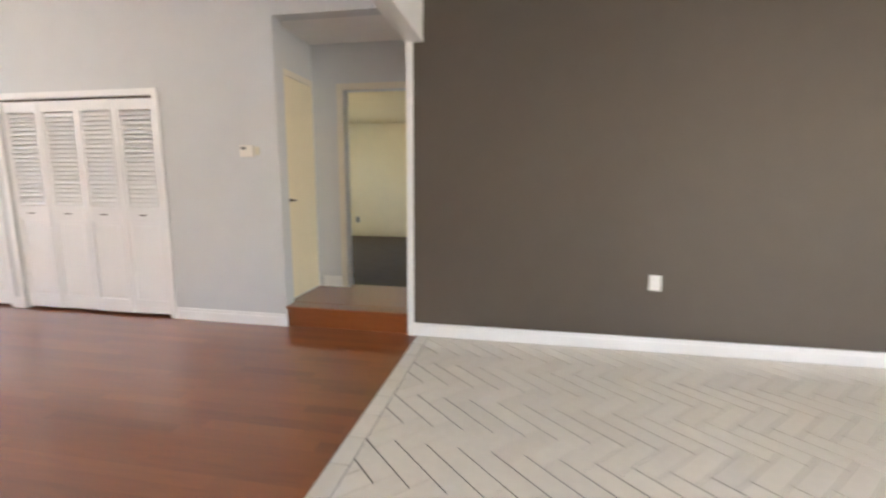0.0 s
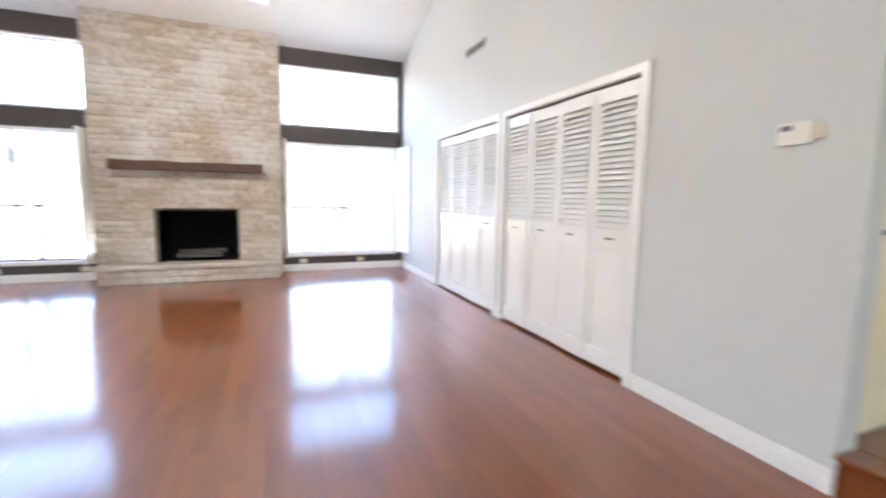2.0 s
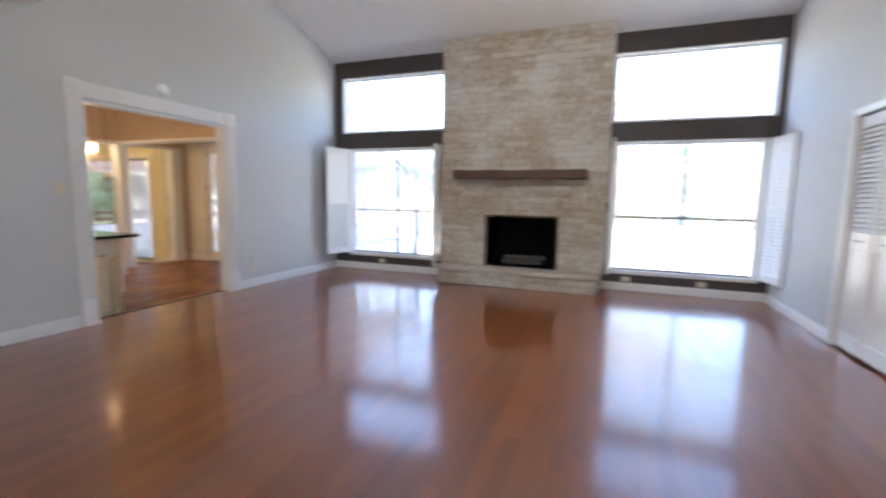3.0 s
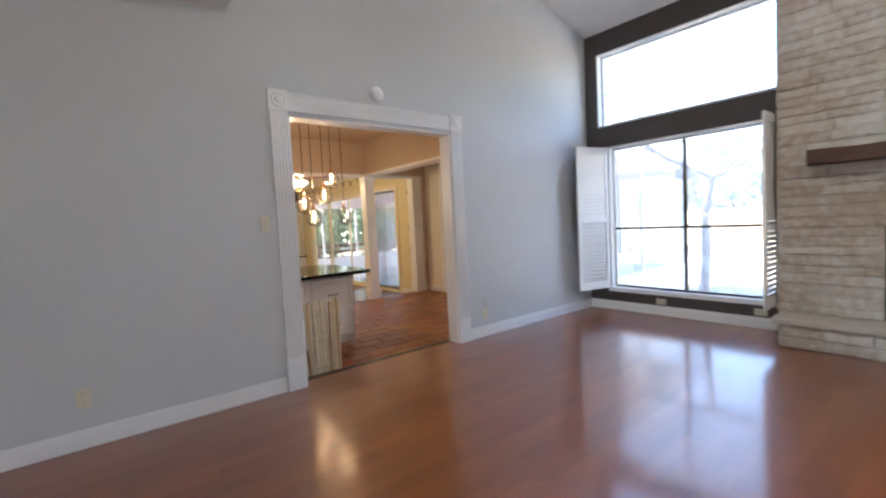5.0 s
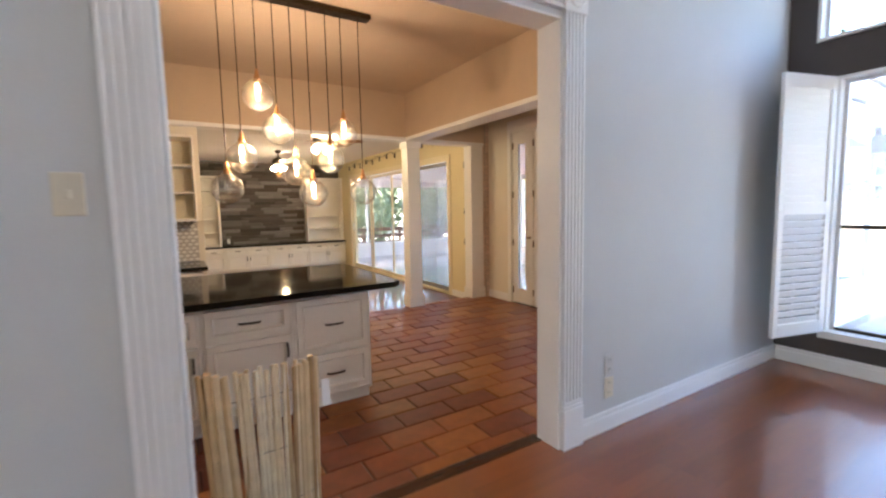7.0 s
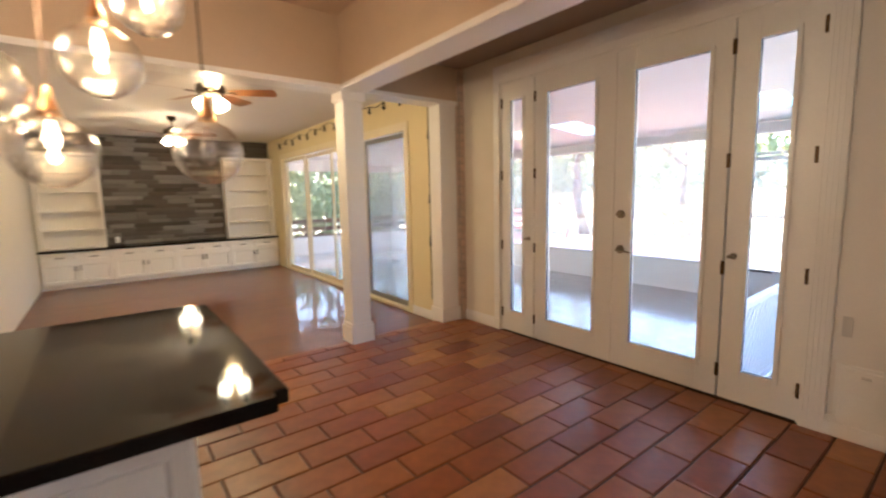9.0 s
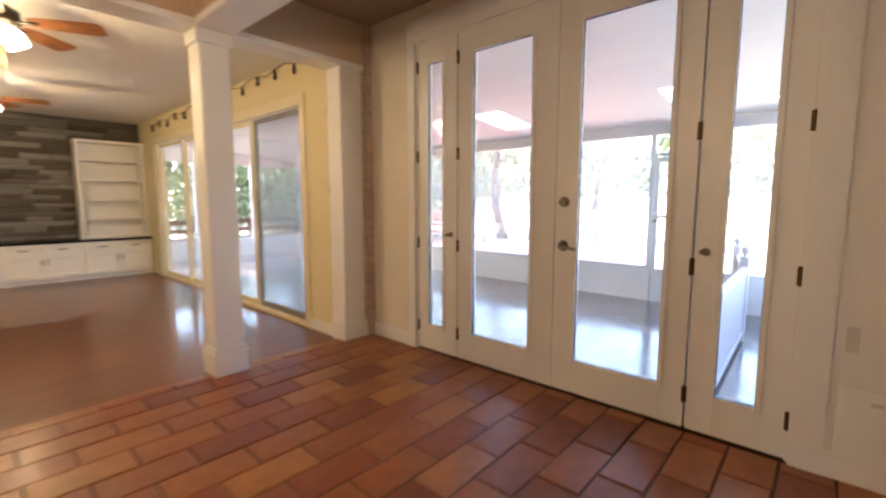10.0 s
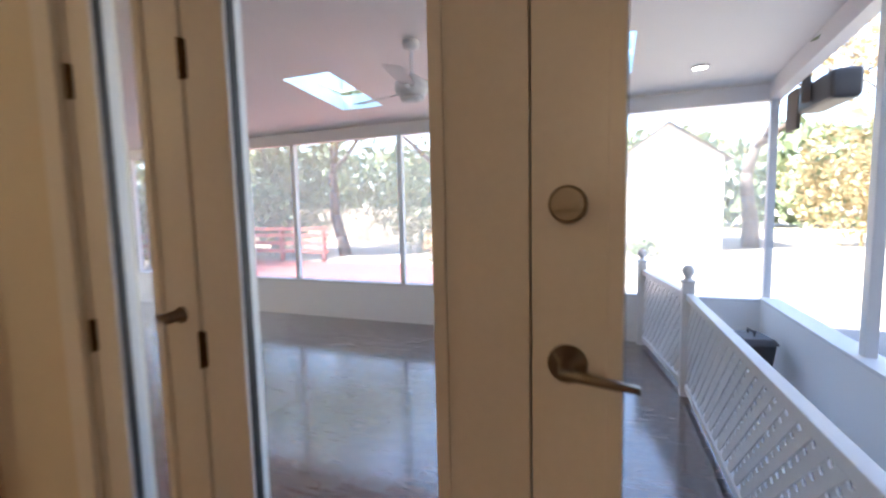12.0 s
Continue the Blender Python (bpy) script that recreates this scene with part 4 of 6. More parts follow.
for s_, x in ((1, BW[0] + 0.02), (-1, BW[1] - 0.02)):
    bm = bmesh.new()
    rows_ = []
    for j in range(7):
        z = 1.9 - j * 0.15
        wdt = 0.34 - 0.045 * j if j < 5 else 0.14 + 0.03 * (j - 5)
        rows_.append([bm.verts.new((x + s_ * wdt * k / 8, 8.16 - 0.015 * (k % 2), z)) for k in range(9)])
    for a, b_ in zip(rows_, rows_[1:]):
        for k in range(8):
            bm.faces.new((a[k], a[k + 1], b_[k + 1], b_[k]))
    bmesh.ops.solidify(bm, geom=bm.faces, thickness=0.004)
    tagged(part("curtain", bm, M_SHEER, smooth=True), "sheer white curtain tied back at the bedroom window", "curtain", "bedroom curtains")
ac = tagged(empty("air_conditioner", pose((BW[0] + BW[1]) / 2, 8.2, 0.55)), "grey wall air conditioner under the bedroom window", "air conditioner")
block("case", (-0.5, 0.5, -0.14, 0, 0, 0.36), M_GREYP, ac, 0.01)
for k in range(9):
    block("grille_slat", (-0.45, 0.45, -0.15, -0.14, 0.06 + 0.026 * k, 0.072 + 0.026 * k), M_LCD, ac)
plate("wall_outlet", pose(-4.2, 8.2, 0.52), "outlet plate on the bedroom wall", M_LCD)

# ---- living room ceiling light ----
cl = empty("ceiling_light", pose(-6.45, 0.32, 3.045), "hanging bar light with six bright frosted shades", "ceiling light")
bm = bmesh.new()
rod(bm, (0, 0, 0.08), (0, 0, vault(-6.45) - 3.045), 0.012)
part("stem", bm, M_BRONZE, cl)
block("bar", (-0.02, 0.02, -0.68, 0.68, 0.05, 0.08), M_BRONZE, cl, 0.004)
for k in range(6):
    bm = bmesh.new()
    y = (-0.62, -0.38, -0.16, 0.20, 0.42, 0.65)[k]
    lathe(bm, [(0.02, 0.05), (0.03, 0.03), (0.06, -0.02), (0.065, -0.03), (0.0, -0.03)], 18, Matrix.Translation((0, y, 0)))
    part("shade", bm, M_LAMPW, cl, "frosted shade, lit", True)


before = set(scene.objects)
baseboard(XK, XK + 0.016, -7.40, -6.93, ZK)
baseboard(XK, XK + 0.016, -4.34, YKK - 0.02, ZK)
# ---- French doors ----
def lite_door(name, kind, y0, y1, g0, g1, label, hinge_side, knob, bolts=()):
    """A full-lite door leaf in the west wall; y0 < y1, glass from g0 to g1."""
    d = empty(name, pose(XK, y0, ZK + 0.012), label, "door", "French doors")
    w, h, t = y1 - y0, 2.385, 0.045
    x0, x1 = -0.055, -0.01
    a, c = g0 - y0, g1 - y0
    zb, zt = 0.045 - ZK - 0.012, 2.065 - ZK - 0.012
    for nm, q in (("stile", (0.002, a, 0, h)), ("stile", (c, w - 0.002, 0, h)), ("rail", (a, c, 0, zb)), ("rail", (a, c, zt, h))):
        block(nm, (x0, x1, q[0], q[1], q[2], q[3]), M_WHITE, d, 0.002)
    f = 0.022
    for q in ((a - f, a + 0.004, zb - f, zt + f), (c - 0.004, c + f, zb - f, zt + f), (a + 0.004, c - 0.004, zb - f, zb + 0.004), (a + 0.004, c - 0.004, zt - 0.004, zt + f)):
        block("glazing_bead", (x1, x1 + 0.010, *q), M_WHITE, d, 0.003)
    block("pane", (-0.035, -0.030, a, c, zb, zt), M_GLASS, d).visible_shadow = False
    for q in ((a, a + 0.006, zb, zt), (c - 0.006, c, zb, zt), (a + 0.006, c - 0.006, zb, zb + 0.006), (a + 0.006, c - 0.006, zt - 0.006, zt)):
        block("gasket", (-0.0295, -0.010, *q), M_DKGREY, d)
    hy = 0.0 if hinge_side < 0 else w
    for z in (0.185, 0.86, 1.535, 2.21):
        b = bmesh.new()
        rod(b, (x1 + 0.006, hy, z - 0.045), (x1 + 0.006, hy, z + 0.045), 0.006, 10)
        bx(b, x1, x1 + 0.003, hy - 0.012, hy + 0.012, z - 0.043, z + 0.043)
        part("hinge", b, M_HINGE, d, "dull brass hinge")
    if knob is not None:
        ky = knob - y0
        b = bmesh.new()
        z = 0.93 - 0.012 if kind == "lever" else 0.94
        r = 0.033 if kind == "lever" else 0.02
        lathe(b, [(r, 0), (r, 0.006), (0.014, 0.012), (0.012, 0.05), (0.0, 0.05)], 18, Matrix.Translation((x1, ky, z)) @ pose(0, 0, 0, 0, 90))
        if kind == "lever":
            rod(b, (x1 + 0.048, ky - 0.01, z), (x1 + 0.055, ky + 0.11, z - 0.012), 0.010, 10, 0.007)
            part("handle", b, M_STEEL, d, "brushed nickel lever handle", True)
            b = bmesh.new()
            lathe(b, [(0.031, 0), (0.031, 0.012), (0.026, 0.018), (0.0, 0.018)], 20, Matrix.Translation((x1, ky, z + 0.268)) @ pose(0, 0, 0, 0, 90))
            bx(b, x1 + 0.018, x1 + 0.038, ky - 0.022, ky + 0.022, z + 0.260, z + 0.276)
            part("deadbolt", b, M_STEEL, d, "round nickel deadbolt")
        else:
            rod(b, (x1 + 0.045, ky - 0.018, z), (x1 + 0.045, ky + 0.018, z), 0.011, 10)
            part("knob", b, M_STEEL, d, "small nickel thumb turn", True)
    block("sweep", (x0 + 0.002, x1 + 0.003, 0.004, w - 0.004, -0.008, 0.0), M_BRONZE, d)
    return d


D0, D1, D2, D3, D4 = -6.845, -6.435, -5.65, -4.882, -4.452
lite_door("side_door", "turn", D0, D1 - 0.008, -6.735, -6.578, "narrow white sidelight door with a tall glass pane", -1, -6.50)
lite_door("french_door", "", D1 + 0.0, D2, -6.30, -5.824, "white French door with one tall glass pane, closed", -1, None)
lite_door("french_door", "lever", D2, D3 - 0.0, -5.505, -5.012, "white French door with nickel lever and deadbolt, closed", 1, -5.588)
lite_door("side_door", "turn", D3 + 0.008, D4, -4.75, -4.575, "narrow white sidelight door with a tall glass pane", 1, -4.825)
structure(block("astragal", (XK - 0.072, XK - 0.058, D2 - 0.022, D2 + 0.022, ZK + 0.004, 2.215), M_BRONZE, bevel=0.002), "dark strip behind the meeting stiles of the French doors", "trim")
for y in (D1 - 0.004, D3 + 0.004):
    structure(block("mullion_post", (XK - 0.10, XK - 0.058, y - 0.014, y + 0.014, ZK, 2.24), M_WHITE, bevel=0.003), "white post between the French doors and a sidelight", "trim")
structure(block("door_frame_head", (XK - 0.12, XK - 0.004, FR[0], FR[1], 2.218, 2.24), M_WHITE, bevel=0.003), "white head of the French door frame", "trim")
structure(block("door_sill", (XK - 0.15, XK - 0.002, FR[0], FR[1], ZK - 0.02, ZK + 0.004), M_BRONZE), "dark metal door sill", "trim")
for y in (FR[0] + 0.0005, FR[1] - 0.0165):
    structure(block("door_jamb", (XK - 0.13, XK - 0.004, y, y + 0.016, ZK, 2.218), M_WHITE), "white jamb of the French door frame", "trim")
run("door_casing", (XK, XK + 0.02, FR[0] - 0.075, FR[0] + 0.004, ZK, 2.30), "white French door casing", M_WHITE)
run("door_casing", (XK, XK + 0.02, FR[0] - 0.075, FR[1] + 0.12, 2.30, 2.40), "white French door head casing", M_WHITE)
run("door_casing", (XK, XK + 0.02, FR[0] + 0.004, FR[1] - 0.004, 2.232, 2.30), "white French door head casing", M_WHITE)
bm = bmesh.new()
bx(bm, XK, XK + 0.014, FR[1] - 0.004, FR[1] + 0.115, ZK, 2.30)
for k in range(5):
    bx(bm, XK + 0.014, XK + 0.0175, FR[1] + 0.002 + 0.023 * k, FR[1] + 0.016 + 0.023 * k, ZK, 2.30)
structure(part("door_casing", bm, M_WHITE), "white fluted casing beside the sidelight", "trim")
pn = tagged(empty("access_panel", pose(XK, -4.17, 0.07)), "white hinged access panel low on the wall", "panel")
block("frame", (0, 0.008, -0.125, 0.125, -0.18, 0.18), M_WHITE, pn, 0.002)
block("door", (0.008, 0.014, -0.105, 0.105, -0.16, 0.16), M_WHITE, pn, 0.003)
block("latch", (0.014, 0.018, -0.02, 0.02, 0.12, 0.135), M_GREYP, pn, 0.001)
tagged(block("cable_plate", (XK, XK + 0.006, -4.285, -4.245, 0.40, 0.51), M_GREYP, bevel=0.002), "blank white cable plate on the wall", "cable plate")
# inner brick strip and pilaster beside the doors
structure(block("pilaster", (-9.62, -9.40, -7.62, -7.43, ZK - 0.16, 2.125), M_TRIM, bevel=0.006), "white painted pilaster beside the brick strip", "trim")
brick_wall = structure(block("brick_strip", (XK, -9.64, -7.62, -7.40, ZK - 0.16, 2.50), M_MORTAR), "narrow strip of washed brick beside the French doors", "wall")
structure(block("pilaster_base", (-9.64, -9.385, -7.635, -7.415, ZK, ZK + 0.15), M_TRIM, bevel=0.005), "white pilaster base", "trim")

# ---- column ----
col = tagged(empty("column", pose(-8.44, -7.525, ZK)), "square white column with a moulded base and head", "column", "", "structure")
block("shaft", (-0.095, 0.095, -0.09, 0.09, 0, 2.295), M_WHITE, col, 0.006)
block("base", (-0.115, 0.115, -0.11, 0.11, 0, 0.16), M_WHITE, col, 0.006)
block("base_moulding", (-0.107, 0.107, -0.102, 0.102, 0.16, 0.19), M_WHITE, col, 0.008)
block("head_moulding", (-0.115, 0.115, -0.11, 0.11, 2.21, 2.295), M_WHITE, col, 0.012)

# ---- island ----
def cabinet(name, w, h, d, rows_, label, group, toe=0.09, pull="bar", mat=None):
    """A base unit, front at y = 0 facing +y, from x = 0 to w; rows: (z0, z1, doors, is_drawer)."""
    mat = mat or M_CABW
    c = empty(name, Matrix(), label, "cabinet", group)
    block("body", (0.001, w - 0.001, -d, 0, toe, h), mat, c, 0.002)
    block("toe_kick", (0.001, w - 0.001, -d, -0.06, 0, toe), mat, c)
    for z0, z1, n, drawer in rows_:
        for k in range(n):
            a, b2 = 0.02 + k * (w - 0.03) / n, 0.01 + (k + 1) * (w - 0.03) / n
            b = bmesh.new()
            bx(b, a, b2, 0, 0.024, z0, z1)
            r = 0.05 if (z1 - z0) > 0.16 else 0.03
            for wid, dep in ((0.006, -0.003), (r - 0.006, 0.0), (0.006, 0.005), (0.006, -0.004), (0.012, -0.011)):
                b.faces.ensure_lookup_table()
                front = max(b.faces, key=lambda q: (q.normal.y > 0.9) * (10 + q.calc_center_median().y * 0 + (abs(q.calc_center_median().x - (a + b2) / 2) < 1e-3) * 5 + (abs(q.calc_center_median().z - (z0 + z1) / 2) < 1e-3) * 5))
                bmesh.ops.inset_region(b, faces=[front], thickness=wid, depth=dep)
            f = part("drawer" if drawer else "door", b, mat, c)
            b = bmesh.new()
            if drawer:
                cx, cz = (a + b2) / 2, (z0 + z1) / 2
                pts = [(cx - 0.06, 0.02, cz), (cx - 0.05, 0.045, cz + 0.002), (cx, 0.055, cz + 0.004), (cx + 0.05, 0.045, cz + 0.002), (cx + 0.06, 0.02, cz)]
            else:
                cx = b2 - 0.03 if (k % 2 == 0 and n > 1) else a + 0.03
                cz = z1 - 0.10
                pts = [(cx, 0.02, cz - 0.045), (cx, 0.045, cz - 0.035), (cx, 0.05, cz), (cx, 0.045, cz + 0.035), (cx, 0.02, cz + 0.045)]
            for p, q in zip(pts, pts[1:]):
                rod(b, p, q, 0.009 if name == "built_in_cabinet" else 0.0075, 8)
            part("handle", b, M_PULL, f, "dark metal bow handle", True)
    return c


IH = 0.65 - ZK
wd = 0.535
u1 = cabinet("island_cabinet", wd, IH, 0.95, ((0.42, IH - 0.03, 1, True), (0.12, 0.40, 1, True)), "white island cabinet with two deep drawers", "island cabinets")
u1.matrix_world = pose(-6.745, -5.0, ZK)
u2 = cabinet("island_cabinet", wd, IH, 0.95, ((0.60, IH - 0.03, 1, True), (0.12, 0.58, 1, False)), "white island cabinet with a drawer over a door", "island cabinets")
u2.matrix_world = pose(-6.745 + wd, -5.0, ZK)
for k in range(2, 5):
    copy_thing(u2 if k % 2 == 0 else u1, pose(-6.745 + wd * k, -5.0, ZK))
bm = bmesh.new()
bx(bm, -6.965, -4.0, -6.2, -4.9, 0.65, 0.692)
bmesh.ops.bevel(bm, geom=[e for e in bm.edges if abs(e.verts[0].co.z - e.verts[1].co.z) > 0.01], offset=0.04, segments=5, affect="EDGES")
soften(bm, 0.012, 3)
tagged(part("island_worktop", bm, M_COUNTER), "polished black granite worktop of the island", "worktop")
tagged(block("island_outlet", (-6.752, -6.745, -5.60, -5.53, 0.3, 0.41), M_IVORY, bevel=0.002), "ivory outlet on the end of the island", "outlet")

# ---- pendant cluster ----
pc = empty("pendant_cluster", pose(-6.43, -5.45, 2.69), "bronze bar hung with nine clear glass globe pendants", "pendant light")
block("canopy", (-0.58, 0.57, -0.05, 0.05, 0.01, 0.05), M_BRONZE, pc, 0.006)
gx = (-5.82, -5.93, -6.05, -6.18, -6.29, -6.42, -6.55, -6.68, -6.81)
gz = (1.44, 1.66, 2.09, 1.87, 1.57, 1.41, 1.67, 1.88, 1.42)
for k in range(9):
    o = empty("pendant", pose(gx[k] + 6.43 - 0.095, 0.02 * (-1) ** k, gz[k] - 2.755))
    o.parent = pc
    bm = bmesh.new()
    rod(bm, (0, 0, 0.18), (0, 0, 2.77 - gz[k]), 0.004, 6)
    part("cord", bm, M_BRONZE, o)
    bm = bmesh.new()
    lathe(bm, [(0.0, 0.185), (0.010, 0.18), (0.013, 0.15), (0.024, 0.115), (0.026, 0.100), (0.0, 0.098)], 14)
    part("socket", bm, M_BRASS, o, "copper socket", True)
    bm = bmesh.new()
    pr = [(0.028, 0.112)] + [(0.106 * math.sin(radians(a)), 0.103 * math.cos(radians(a))) for a in range(20, 161, 14)] + [(0.03, -0.102)]
    lathe(bm, pr, 28)
    g = part("globe", bm, M_GLOBE, o, "clear glass globe", True)
    g.visible_shadow = False
    if k in (0, 8):
        bm = bmesh.new()
        lathe(bm, [(0.012, 0.085), (0.016, 0.05), (0.024, 0.01), (0.018, -0.03), (0.0, -0.045)], 14)
        b2_ = part("bulb", bm, M_GLOBE, o, "unlit clear bulb", True)
        b2_.visible_shadow = False
    else:
        bm = bmesh.new()
        lathe(bm, [(0.008, 0.085), (0.012, 0.065), (0.017, 0.042), (0.013, 0.018), (0.007, 0.004), (0.012, -0.014), (0.009, -0.028), (0.0, -0.036)], 14)
        part("bulb", bm, M_BULB, o, "lit amber filament bulb", True)

# ---- bamboo roll ----
br = empty("bamboo_roll", pose(-5.865, -4.02, ZK, 4, 0, 0), "rolled bamboo stick fence standing beside the opening", "bamboo fence")
random.seed(5)
for k in range(38):
    a = radians(-10 + 200 * k / 37)
    rr = 0.205
    bm = bmesh.new()
    x, y = -rr * math.cos(a), 0.055 * math.sin(a)
    sp = 1.10 + 0.05 * random.random()
    hgt = 0.70 + 0.03 * random.random()
    wid = 0.010 + 0.006 * random.random()
    lean = random.gauss(0, 0.012)
    rod(bm, (x, y, 0.0), (x * sp + lean, y * sp + 0.012 * random.random(), hgt), wid, 7, wid * 0.9)
    part("stick", bm, M_STICK, br)
for z in (0.12, 0.36, 0.60):
    bm = bmesh.new()
    pts = [Vector((-0.22 * (1 + 0.1 * z) * math.cos(radians(a)), 0.07 * math.sin(radians(a)), z)) for a in range(-5, 190, 13)]
    for p, q in zip(pts, pts[1:]):
        rod(bm, p, q, 0.002, 5)
    part("wire", bm, M_STEEL, br)
block("tag", (-0.27, -0.235, 0.075, 0.078, 0.50, 0.62), M_TRIM, br, label="small white paper tag")

# ---- kitchen run on the left ----
c = cabinet("kitchen_cabinet", 0.6, IH, 0.58, ((0.62, IH - 0.02, 1, True), (0.12, 0.60, 2, False)), "cream kitchen base cabinet with drawer and doors", "kitchen cabinets")
c.matrix_world = pose(-5.80, -6.92, ZK)
for k in range(1, 4):
    copy_thing(c, pose(-5.80 + 0.6 * k, -6.92, ZK))
tagged(block("kitchen_worktop", (-5.84, -3.2, -7.5, -6.86, 0.65, 0.69), M_COUNTER, bevel=0.01), "black granite kitchen worktop", "worktop")
uc = empty("wall_cabinet", pose(-5.80, -7.5, 1.13), "cream open wall cabinet with two shelves", "cabinet", "wall cabinets")
for d in ((0, 0.02, 0, 0.33, 0, 0.86), (0.68, 0.70, 0, 0.33, 0, 0.86), (0.02, 0.68, 0, 0.33, 0, 0.025), (0.02, 0.68, 0, 0.33, 0.835, 0.86)):
    block("panel", d, M_CABW, uc, 0.002)
block("back", (0.02, 0.68, 0, 0.012, 0.025, 0.835), M_CREAMT, uc)
for z in (0.28, 0.55):
    block("shelf", (0.02, 0.68, 0.012, 0.31, z, z + 0.018), M_CABW, uc)
copy_thing(uc, pose(-5.08, -7.5, 1.13))
copy_thing(uc, pose(-4.36, -7.5, 1.13))
bs = structure(block("backsplash", (-5.80, -3.2, -7.5, -7.492, 0.69, 1.13), M_GROUT2), "kitchen backsplash of small pale pointed tiles", "wall")
bm = bmesh.new()
for r in range(11):
    for k in range(44):
        x = -5.78 + 0.06 * k + (0.03 if r % 2 else 0)
        z = 0.715 + 0.04 * r
        q = [bm.verts.new((x + a, -7.486, z + b2)) for a, b2 in ((-0.028, 0), (0, -0.018), (0.028, 0), (0, 0.018))]
        w = [bm.verts.new((x + a, -7.491, z + b2)) for a, b2 in ((-0.029, 0), (0, -0.019), (0.029, 0), (0, 0.019))]
        bm.faces.new(q)
        for i in range(4):
            bm.faces.new((q[i], q[(i + 1) % 4], w[(i + 1) % 4], w[i]))
tiles = part("backsplash_tiles", bm, M_BSPLASH, bs)
tiles["kind"] = "stuff"

# ---- family room ----
FH = 0.32 - ZF
nb, bw_ = 4, (9.68 - 5.62) / 4
fc = cabinet("built_in_cabinet", bw_, FH, 0.42, ((FH - 0.16, FH - 0.02, 2, True), (0.10, FH - 0.19, 2, False)), "cream built-in base cabinet with drawers over doors", "built-in cabinets", 0.07)
fc.matrix_world = pose(-9.68, -13.97, ZF)
for k in range(1, nb):
    copy_thing(fc, pose(-9.68 + bw_ * k, -13.97, ZF))
tagged(block("built_in_worktop", (-9.69, -5.61, -14.40, -13.94, 0.325, 0.362), M_COUNTER, bevel=0.008), "black worktop along the stone wall", "worktop")


def bookcase(x0, x1):
    b = empty("bookcase", pose((x0 + x1) / 2, -14.37, 0.365), "white open built-in bookcase with four empty shelves", "bookcase", "built-in bookcases")
    w, h, d = (x1 - x0) / 2, 1.68, 0.27
    for q in ((-w, -w + 0.05), (w - 0.05, w)):
        block("side", (q[0], q[1], 0, d, 0, h), M_CABW, b, 0.003)
    block("top", (-w - 0.015, w + 0.015, 0, d + 0.015, h, h + 0.05), M_CABW, b, 0.006)
    block("back", (-w + 0.05, w - 0.05, 0, 0.012, 0, h), M_CABW, b)
    for z in (0.0, 0.33, 0.66, 1.02, 1.36):
        block("shelf", (-w + 0.05, w - 0.05, 0.012, d - 0.015, z, z + 0.022), M_CABW, b, 0.002)
    return b


bookcase(-9.69, -8.68)
bookcase(-6.58, -5.62)
plate("wall_outlet", pose(-6.75, -14.37, 0.47, 0, 0, 180), "white outlet on the stone wall above the worktop", M_TRIM)


def fan(name, m, blades, mat_blade, mat_body, length, lights, label, drop):
    f = empty(name, m, label, "ceiling fan", "ceiling fans")
    b = bmesh.new()
    lathe(b, [(0.0, drop), (0.065, drop), (0.06, drop - 0.05), (0.02, drop - 0.07), (0.0, drop - 0.07)], 20)
    part("canopy", b, mat_body, f, smooth=True)
    b = bmesh.new()
    rod(b, (0, 0, 0.10), (0, 0, drop - 0.05), 0.013, 10)
    part("downrod", b, mat_body, f)
    b = bmesh.new()
    lathe(b, [(0.0, 0.12), (0.03, 0.12), (0.06, 0.10), (0.125, 0.06), (0.13, 0.0), (0.11, -0.03), (0.06, -0.05), (0.0, -0.05)], 28)
    part("motor", b, mat_body, f, smooth=True)
    for k in range(blades):
        b = bmesh.new()
        v1 = []
        for r, w in ((0.17, 0.05), (0.24, 0.068), (0.45, 0.078), (length - 0.04, 0.082), (length, 0.06)):
            v1.append([b.verts.new((r, s * w, 0.003 * s)) for s in (-1, 1)])
        for p, q in zip(v1, v1[1:]):
            b.faces.new((p[0], q[0], q[1], p[1]))
        bmesh.ops.solidify(b, geom=b.faces, thickness=0.008)
        bmesh.ops.rotate(b, verts=b.verts, matrix=Matrix.Rotation(radians(-14), 3, "X"))
        o = part("blade", b, mat_blade, f)
        o.rotation_euler.z = radians(20 + 360 * k / blades)
        b = bmesh.new()
        bx(b, 0.11, 0.22, -0.015, 0.015, -0.012, -0.004)
        o2 = part("blade_arm", b, mat_body, f)
        o2.rotation_euler.z = radians(20 + 360 * k / blades)
    if lights:
        for k in range(4):
            a = radians(45 + 90 * k)
            b = bmesh.new()
            lathe(b, [(0.018, 0.0), (0.03, -0.015), (0.055, -0.07), (0.062, -0.10), (0.0, -0.085)], 18,
                  Matrix.Translation((0.07 * math.cos(a), 0.07 * math.sin(a), -0.06)) @ Matrix.Rotation(a, 4, "Z") @ Matrix.Rotation(radians(-38), 4, "Y"))
            part("shade", b, M_LAMPF, f, "frosted glass shade, lit", True)
        b = bmesh.new()
        for x in (-0.02, 0.03):
            rod(b, (x, 0, -0.05), (x, 0, -0.32), 0.0015, 5)
        part("pull_chain", b, M_BRASS, f)
    else:
        b = bmesh.new()
        lathe(b, [(0.09, -0.05), (0.085, -0.075), (0.05, -0.09), (0.0, -0.092)], 22)
        part("cap", b, mat_body, f, smooth=True)
    return f


